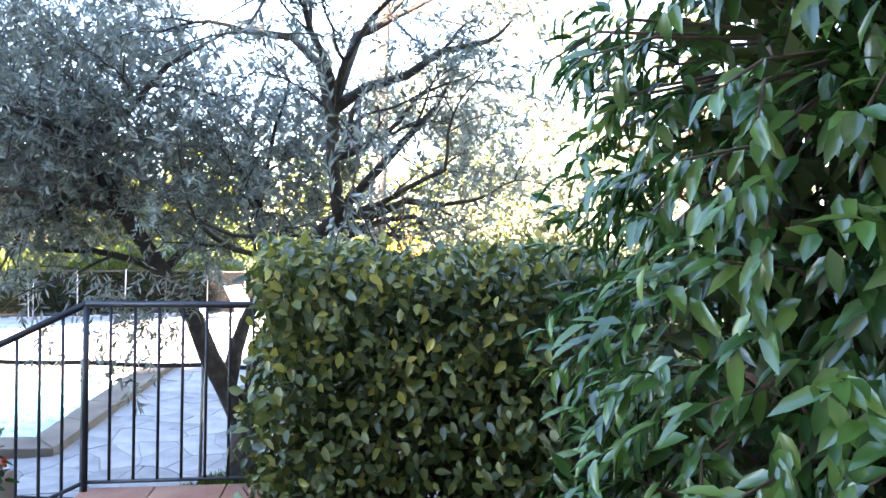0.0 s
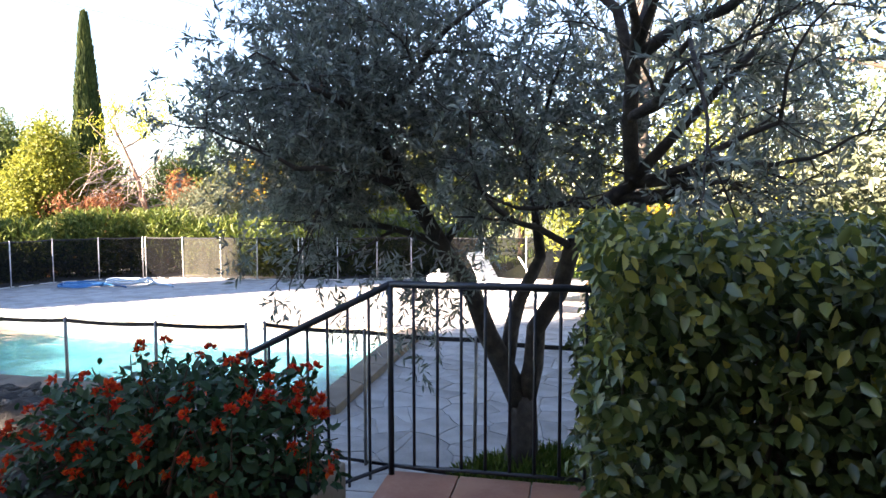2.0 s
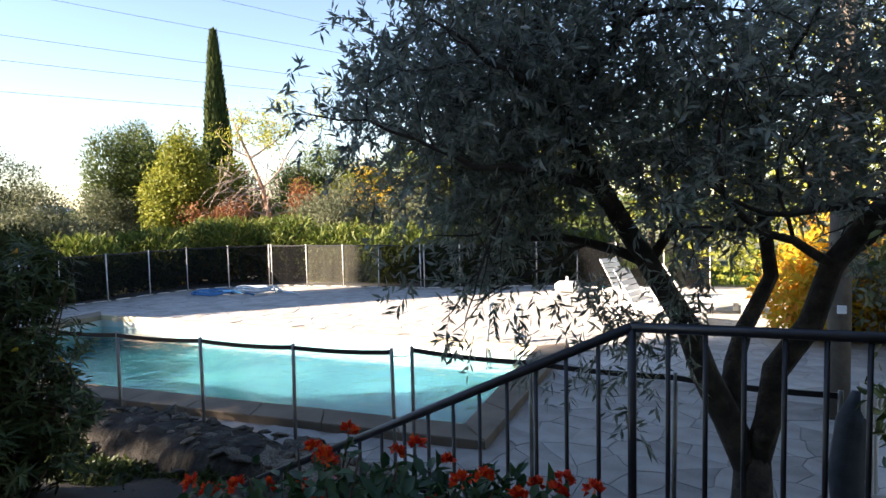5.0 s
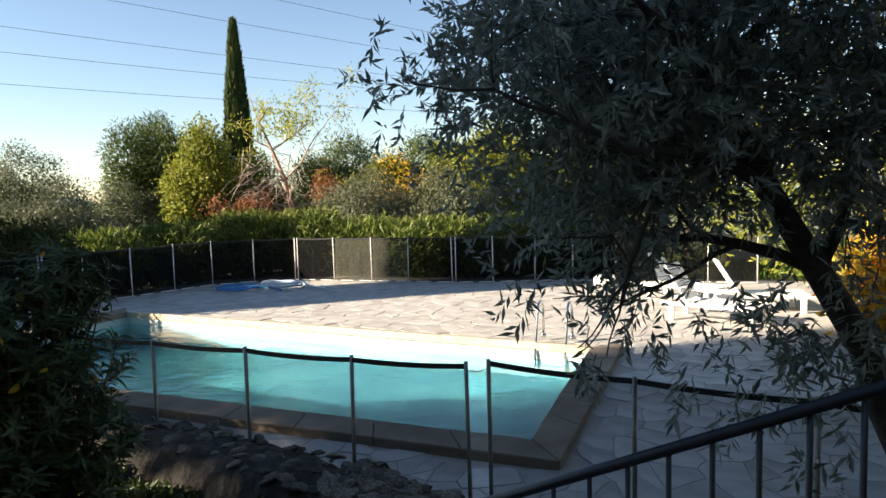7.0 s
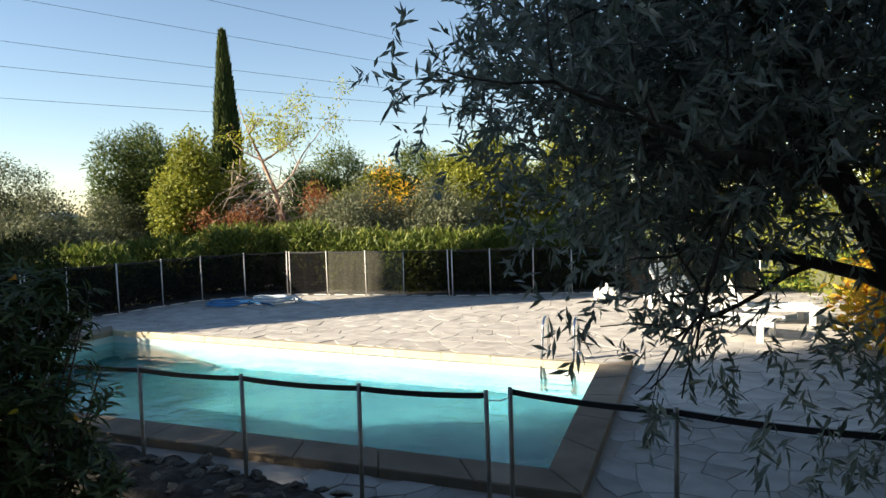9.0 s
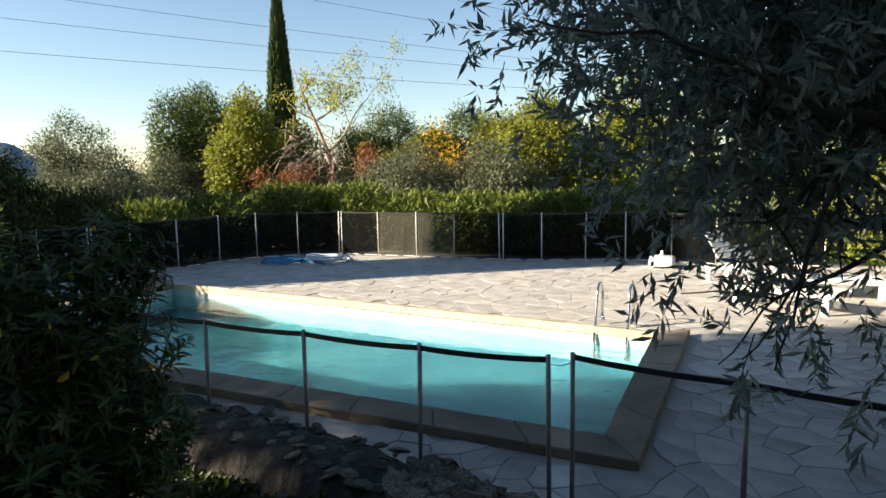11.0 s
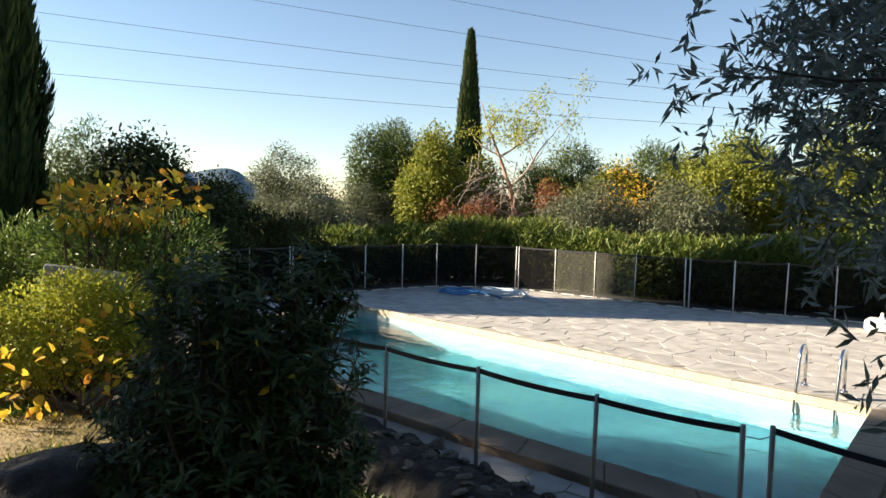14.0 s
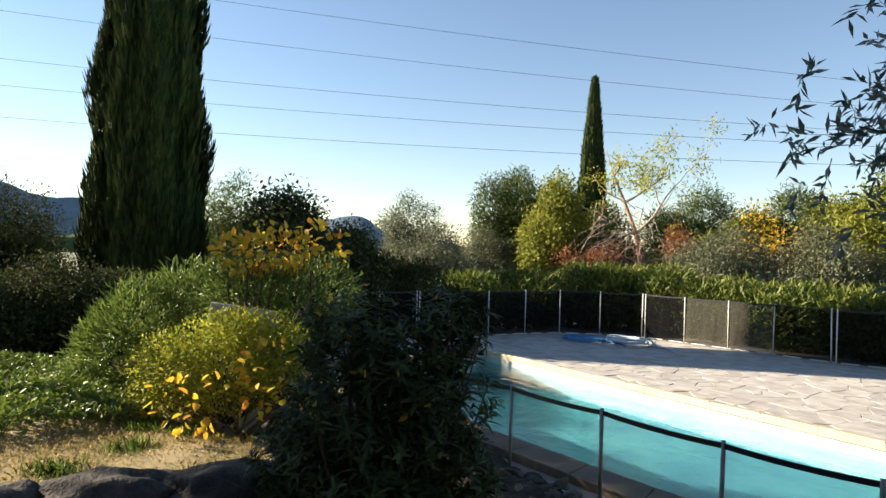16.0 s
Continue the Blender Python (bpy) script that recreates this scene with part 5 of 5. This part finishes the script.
copy_thing(first, Matrix.Translation((-0.6, 14.6, DECK)) @ Matrix.Rotation(radians(100), 4, "Z"))
copy_thing(first, Matrix.Translation((-1.9, 15.6, DECK)) @ Matrix.Rotation(radians(60), 4, "Z"))


def rolled_net():
    thing = empty("rolled_fence", (0.05, 5.0, DECK), "rolled-up dark fence net standing with its posts", "fence roll")
    bm = bmesh.new()
    tube(bm, [(0, 0, 0), (0.01, 0.01, 0.3), (-0.02, 0, 0.7), (0.01, 0, 1.0), (0.03, 0.02, 1.16)], [0.05, 0.085, 0.095, 0.09, 0.03], 12)
    part("roll", bm, M["grey_cloth"], thing, "", True)
    for x, y in ((0.06, -0.05), (0.10, -0.02), (0.13, 0.03)):
        bm = bmesh.new()
        tube(bm, [(x, y, 0), (x - 0.02, y, 1.18)], 0.014, 8)
        part("post", bm, M["post_white"], thing, "", True)


rolled_net()


def utility_pole(at):
    thing = empty("utility_pole", at, "weathered round wooden pole beyond the deck", "pole")
    bm = bmesh.new()
    tube(bm, [(0, 0, -0.2), (0, 0, 1.5), (0.02, 0, 6.0)], [0.11, 0.105, 0.09], 14)
    part("shaft", bm, M["wood"], thing, "", True)
    bm = bmesh.new()
    box(bm, -0.04, 0.04, -0.125, -0.10, 1.28, 1.36, 0.004)
    part("plate", bm, M["white"], thing)


utility_pole((0.62, 8.4, -0.9))


def bollard():
    bm = bmesh.new()
    tube(bm, [(0, 0, 0), (0, 0, 0.5), (0, 0, 0.53)], [0.12, 0.11, 0.09], 14)
    ob = part("stone_bollard", bm, M["concrete"], None, "", True)
    ob.location = (0.15, 4.75, -0.55)
    tagged(ob, "short grey stone bollard on the grass", "bollard")


bollard()

bm = bmesh.new()
box(bm, -0.62, 0.62, -0.12, 0.12, 0.0, 0.075, 0.012)
ledge = part("stone_ledge", bm, M["concrete"])
ledge.location, ledge.rotation_euler = (-3.05, 2.75, 0.0), (0, 0, radians(-8))
tagged(ledge, "pale flat concrete ledge by the planter", "ledge")

bm = bmesh.new()
box(bm, -0.36, 0.36, -0.08, 0.08, -1.25, 0.06, 0.012)
slab = part("stone_slab", bm, M["concrete"])
slab.location, slab.rotation_euler = (-8.75, 4.3, 0.80), (0, radians(8), radians(68))
tagged(slab, "weathered pale concrete block among the shrubs", "block")

bm = bmesh.new()
box(bm, -0.06, 0.06, -0.06, 0.06, 0, 2.6, 0.006)
beam = part("timber_post", bm, M["wood_red"])
beam.location = (1.72, 1.9, 0)
tagged(beam, "brown timber post beside the hedge", "post")


def rock(seed, size):
    bm = bmesh.new()
    bmesh.ops.create_icosphere(bm, subdivisions=2, radius=1)
    for v in bm.verts:
        k = 1 + 0.55 * noise.noise(v.co * 1.1 + Vector((seed, 0, 0))) + 0.25 * noise.noise(v.co * 3 + Vector((0, seed, 0)))
        v.co = Vector((v.co.x * k * size, v.co.y * k * size * 0.75, v.co.z * k * size * 0.6))
    me = bpy.data.meshes.new("rock")
    bm.to_mesh(me)
    bm.free()
    me.materials.append(M["rock"])
    return me


ROCKS = [rock(s * 3.7, 1.0) for s in range(6)]


CREST_X = [-11.0, -7.0, -5.6, -4.65, -3.75, -3.35, -3.0, -2.75]
CREST_Z = [-0.12, -0.14, -0.18, -0.25, -0.33, -0.38, -0.52, -0.68]


def rock_wall():
    """A low bank wall of rough stones set in earth, highest away from the steps, that carries the near fence."""
    wall = empty("rock_wall", (-5, 5.1, DECK), "low rough wall of grey limestone set in earth along the bed", "stone wall")
    o = np.array([-5, 5.1, DECK])
    prof = [(5.52, -0.75, 1), (5.44, -0.16, 0), (5.36, -0.02, 0), (5.2, 0.0, 0), (5.02, 0.01, 0), (4.86, -0.03, 0), (4.74, -0.14, 0), (4.62, -0.34, 0), (4.5, -0.8, 1)]
    xs = np.arange(-11.0, -2.74, 0.05)
    V, F = [], []
    for x in xs:
        c = np.interp(x, CREST_X, CREST_Z)
        for y, dz, foot in prof:
            z = DECK - 0.1 if foot else max(c + dz, DECK - 0.05)
            n1, n2 = noise.noise((x * 2.3, y * 2.3, 0)), noise.noise((x * 9, y * 9, 4))
            V.append((x - o[0], y + 0.05 * n1 - o[1], z + (0 if foot else 0.04 * n1 + 0.035 * n2) - o[2]))
    m = len(prof)
    for i in range(len(xs) - 1):
        for k in range(m - 1):
            F.append((i * m + k, i * m + k + 1, (i + 1) * m + k + 1, (i + 1) * m + k))
    F += [tuple(range(m)), tuple(range((len(xs) - 1) * m, len(xs) * m))[::-1]]
    part_mesh("earth_core", mesh_of("earth_core", V, F, M["rock_earth"]), wall, "earth and gravel between the stones")
    for i in range(280):
        u = RNG.random() ** 1.5
        x = -2.85 - u * 5.6
        c = np.interp(x, CREST_X, CREST_Z)
        face = RNG.random() < 0.15
        y = RNG.uniform(4.6, 4.8) if face else RNG.uniform(4.85, 5.4)
        z = c - (RNG.uniform(0.1, 0.3) if face else 0.005)
        big = x > -3.75
        s = RNG.uniform(0.05, 0.14) if big else RNG.uniform(0.02, 0.062)
        ob = new("rock", ROCKS[RNG.integers(6)])
        ob.parent = wall
        ob.location = (x - o[0], y - o[1], max(z, DECK + 0.02) - o[2])
        ob.rotation_euler = (RNG.normal() * 0.25, RNG.normal() * 0.25, RNG.random() * 6)
        ob.scale = (s * 1.35, s * 1.1, s * (0.85 if big else 0.6))


rock_wall()

# low dark plants that fill the shaded bed before the wall
n = 15000
x, y = RNG.uniform(-5.6, -2.55, n), RNG.uniform(2.95, 4.78, n)
keep = (y > 3.3 - 0.5 * (x + 2.6)) | (x < -3.0)
x, y = x[keep], y[keep]
top = np.interp(x, CREST_X, CREST_Z) - 0.16 - 0.18 * (4.8 - y) * (x > -4.2) + 0.07 * np.sin(x * 7 + y * 3) * np.sin(y * 6 - x * 2)
low = np.minimum(ground_z(x, y), top - 0.05)
z = top - (top - low) * RNG.random(len(x)) ** 1.6 * 0.8
n = len(x)
me = leaves("undergrowth", np.stack([x, y, z], -1), rand_dirs(n) + np.array([0, 0, 0.5]), rand_dirs(n) + np.array([0, 0, 0.6]), RNG.uniform(0.04, 0.09, n), RNG.uniform(0.02, 0.04, n), M["l_bush"], True, 0.25)
tagged(new("undergrowth", me), "low dark green leafy plants in the shaded bed", "ground cover", kind="stuff")

# lawn edge stone in front of the walk's end
bm = bmesh.new()
for k in range(5):
    g = bmesh.new()
    bmesh.ops.create_icosphere(g, subdivisions=4, radius=1)
    for v in g.verts:
        n = 1 + 0.30 * noise.noise(v.co * 1.6 + Vector((k * 7.1, 0, 0))) + 0.14 * noise.noise(v.co * 4.5 + Vector((0, k * 3.3, 0))) + 0.05 * noise.noise(v.co * 13)
        v.co = Vector((v.co.x * n * 0.27 - 6.0 + 0.022 * k * k, v.co.y * n * 0.46 + 0.35 + 0.66 * k, v.co.z * n * 0.21 + 0.05 - 0.012 * k))
    lump = bpy.data.meshes.new("lump")
    g.to_mesh(lump)
    g.free()
    bm.from_mesh(lump)
    bpy.data.meshes.remove(lump)
# shade on the edging comes from its darkened rock colour
edge = part("edging_stone", bm, M["rock_shaded"], None, "", True)
tagged(edge, "long rough stone edging between bed and lawn", "edging stone")


def blades(name, n, region, length, width, mat, label, z_add=0.0, lean=0.5):
    x0, x1, y0, y1 = region
    x, y = RNG.uniform(x0, x1, n), RNG.uniform(y0, y1, n)
    P = np.stack([x, y, ground_z(x, y) + z_add], -1)
    D = rand_dirs(n) * lean + np.array([0, 0, 1.0])
    me = leaves(name, P, D, rand_dirs(n), length * RNG.uniform(0.5, 1.3, n), width, mat, False, 0.3)
    tagged(new(name, me), label, "grass", kind="stuff")


blades("dry_grass", 60000, (-10.5, -5.5, -0.5, 3.9), 0.04, 0.006, M["l_straw"], "short dry straw-coloured lawn grass", lean=1.2)
for cx, cy, n in ((-7.4, 2.3, 260), (-8.3, 3.2, 260), (-6.7, 3.2, 160), (-9.2, 2.6, 200), (-9.3, 3.6, 300), (-7.9, 3.5, 200), (-10.0, 1.8, 260), (-7.0, 1.7, 180), (-8.0, 1.2, 220), (-6.6, 2.5, 120), (-8.9, 1.9, 200), (-7.7, 2.9, 160), (-9.6, 3.1, 220)):
    x, y = cx + RNG.normal(size=n) * 0.10, cy + RNG.normal(size=n) * 0.10
    P = np.stack([x, y, ground_z(x, y)], -1)
    me = leaves("grass_tuft", P, rand_dirs(n) * 0.7 + np.array([0, 0, 1.0]), rand_dirs(n), RNG.uniform(0.04, 0.11, n), 0.008, M["l_grass"], False, 0.3)
    tagged(new("grass_tuft", me), "tuft of fresh green grass on the dry lawn", "grass", kind="stuff")
n = 26000
x, y = RNG.uniform(-12.2, -8.5, n), RNG.uniform(-2.5, 3.3, n)
P = np.stack([x, y, ground_z(x, y) + 0.05 + 0.22 * RNG.random(n) ** 0.6 * (0.7 + 0.3 * np.sin(x * 2 + y * 3))], -1)
me = leaves("ground_cover", P, rand_dirs(n) + np.array([0, 0, 0.5]), rand_dirs(n) * 0.5 + np.array([0, 0, 1.0]), RNG.uniform(0.05, 0.09, n), 0.035, M["l_ivy"], False, 0.2)
tagged(new("ground_cover", me), "low bed of leafy green ground cover", "ground cover", kind="stuff")
blades("olive_grass", 4200, (-0.95, 0.3, 3.9, 5.0), 0.10, 0.007, M["l_grass"], "dark green grass round the olive trunk", lean=0.5)
blades("meadow_grass", 9000, (-8, 9, 19.2, 27), 0.25, 0.03, M["l_grass"], "rough sunlit grass beyond the fence", lean=0.6)

# ---- flagstones of the deck, last ----


def clip(poly, p, q):
    """Keeps the part of the polygon that is nearer to p than to q."""
    mx, my, nx, ny = (p[0] + q[0]) / 2, (p[1] + q[1]) / 2, q[0] - p[0], q[1] - p[1]
    out = []
    for i in range(len(poly)):
        a, b = poly[i], poly[(i + 1) % len(poly)]
        da, db = (a[0] - mx) * nx + (a[1] - my) * ny, (b[0] - mx) * nx + (b[1] - my) * ny
        if da <= 0:
            out.append(a)
        if (da < 0) != (db < 0):
            t = da / (da - db)
            out.append((a[0] + (b[0] - a[0]) * t, a[1] + (b[1] - a[1]) * t))
    return out


def in_deck(x, y):
    if -12.78 < x < -2.48 and 6.6 < y < (10.94 + 0.061 * (-2.5 - x)):
        return False
    return not (-12.78 < x < -2.48 and 6.5 <= y <= 6.7)


def deck():
    bm = bmesh.new()
    quads = [(-15.0, 3.4, 5.15, 6.55), (-15.0, -12.70, 6.55, 11.5), (-2.52, 3.4, 6.55, 10.9), (-15.0, 3.4, 11.5, 19.0), (-3.3, -1.2, 2.75, 5.15)]
    for x0, x1, y0, y1 in quads:
        box(bm, x0, x1, y0, y1, DECK - 0.05, DECK - 0.012)
    v = [bm.verts.new((x, y, DECK - 0.012)) for x, y in ((-2.52, 10.9), (3.4, 10.9), (3.4, 11.5), (-12.7, 11.5))]
    bm.faces.new(v)
    base = part("pavement", bm, M["mortar"])
    tagged(base, "crazy-paved pool deck of pale irregular flagstones", "pavement", kind="structure")
    step = 0.34
    pts = []
    for j in range(-1, 49):
        for i in range(-1, 56):
            pts.append((-15.2 + (i + 0.5 * (j % 2)) * step + RNG.uniform(-0.34, 0.34) * step / 0.36, 2.6 + j * step + RNG.uniform(-0.34, 0.34) * step / 0.36))
    cells = {}
    for p in pts:
        cells.setdefault((int(p[0] // 1), int(p[1] // 1)), []).append(p)
    near, rest = [], []
    for p in pts:
        x, y = p
        if not (-15 < x < 3.3 and 2.8 < y < 18.6) or not in_deck(x, y) or (y < 5.2 and not -3.2 < x < -1.3):
            continue
        lim = [-15.0, 3.4, 2.75, 18.7]
        poly = [(x - 0.6, y - 0.6), (x + 0.6, y - 0.6), (x + 0.6, y + 0.6), (x - 0.6, y + 0.6)]
        for a in (-1, 0, 1):
            for b in (-1, 0, 1):
                for q in cells.get((int(x // 1) + a, int(y // 1) + b), ()):
                    if q is not p and (q[0] - x) ** 2 + (q[1] - y) ** 2 < 1.4:
                        poly = clip(poly, p, q)
        if len(poly) < 3:
            continue
        cx, cy = sum(a for a, b in poly) / len(poly), sum(b for a, b in poly) / len(poly)
        size = math.sqrt(max(0.01, max((a - cx) ** 2 + (b - cy) ** 2 for a, b in poly)))
        k = 1 - 0.006 / size
        poly = [(cx + (a - cx) * k, cy + (b - cy) * k) for a, b in poly]
        # crooked edges
        bent = []
        for q in range(len(poly)):
            (a0, b0), (a1, b1) = poly[q], poly[(q + 1) % len(poly)]
            cut = (0.0, 0.5) if (a1 - a0) ** 2 + (b1 - b0) ** 2 > 0.012 else (0.0,)
            for t in cut:
                a, b = a0 + (a1 - a0) * t, b0 + (b1 - b0) * t
                bent.append((a + 0.035 * noise.noise((a * 4, b * 4, 0)), b + 0.035 * noise.noise((a * 4, b * 4, 9))))
        poly = bent
        # stay clear of the coping
        fixed = []
        for a, b in poly:
            if -12.75 < a < -2.5 and 6.52 < b < 10.92 + 0.061 * (-2.5 - a):
                dn, dr, df, dl = b - 6.5, -2.48 - a, 10.95 + 0.061 * (-2.5 - a) - b, a + 12.78
                m = min(dn, dr, df, dl)
                a, b = (a, 6.49) if m == dn else ((-2.47, b) if m == dr else ((a, b + df) if m == df else (-12.8, b)))
            fixed.append((a, b))
        (near if (-3.6 < x < 1.0 and y < 11.5) else rest).append((cx, cy, fixed))
    near.sort(key=lambda c: (c[0] + 1.5) ** 2 + (c[1] - 6) ** 2)
    rest += near[300:]
    for cx, cy, poly in near[:300]:
        z = RNG.normal() * 0.0025
        n = len(poly)
        V = [(a - cx, b - cy, -0.03) for a, b in poly] + [(a - cx, b - cy, z - 0.004) for a, b in poly] + [((a - cx) * 0.965, (b - cy) * 0.965, z) for a, b in poly]
        F = [(r * n + i, r * n + (i + 1) % n, (r + 1) * n + (i + 1) % n, (r + 1) * n + i) for r in (0, 1) for i in range(n)] + [tuple(range(2 * n, 3 * n))]
        ob = new("flagstone", mesh_of("flagstone", V, F, M["stone"]))
        ob.parent = base
        ob.location = (cx, cy, DECK)
    V, F = [], []
    for cx, cy, poly in rest:
        z = DECK + RNG.normal() * 0.0025
        n, b0 = len(poly), len(V)
        V += [(a, b, DECK - 0.03) for a, b in poly] + [(a, b, z - 0.004) for a, b in poly] + [(cx + (a - cx) * 0.965, cy + (b - cy) * 0.965, z) for a, b in poly]
        F += [(b0 + r * n + i, b0 + r * n + (i + 1) % n, b0 + (r + 1) * n + (i + 1) % n, b0 + (r + 1) * n + i) for r in (0, 1) for i in range(n)] + [tuple(range(b0 + 2 * n, b0 + 3 * n))]
    ob = part_mesh("flagstones", mesh_of("flagstones", V, F, M["stone_far"]), base, kind="stuff")


deck()
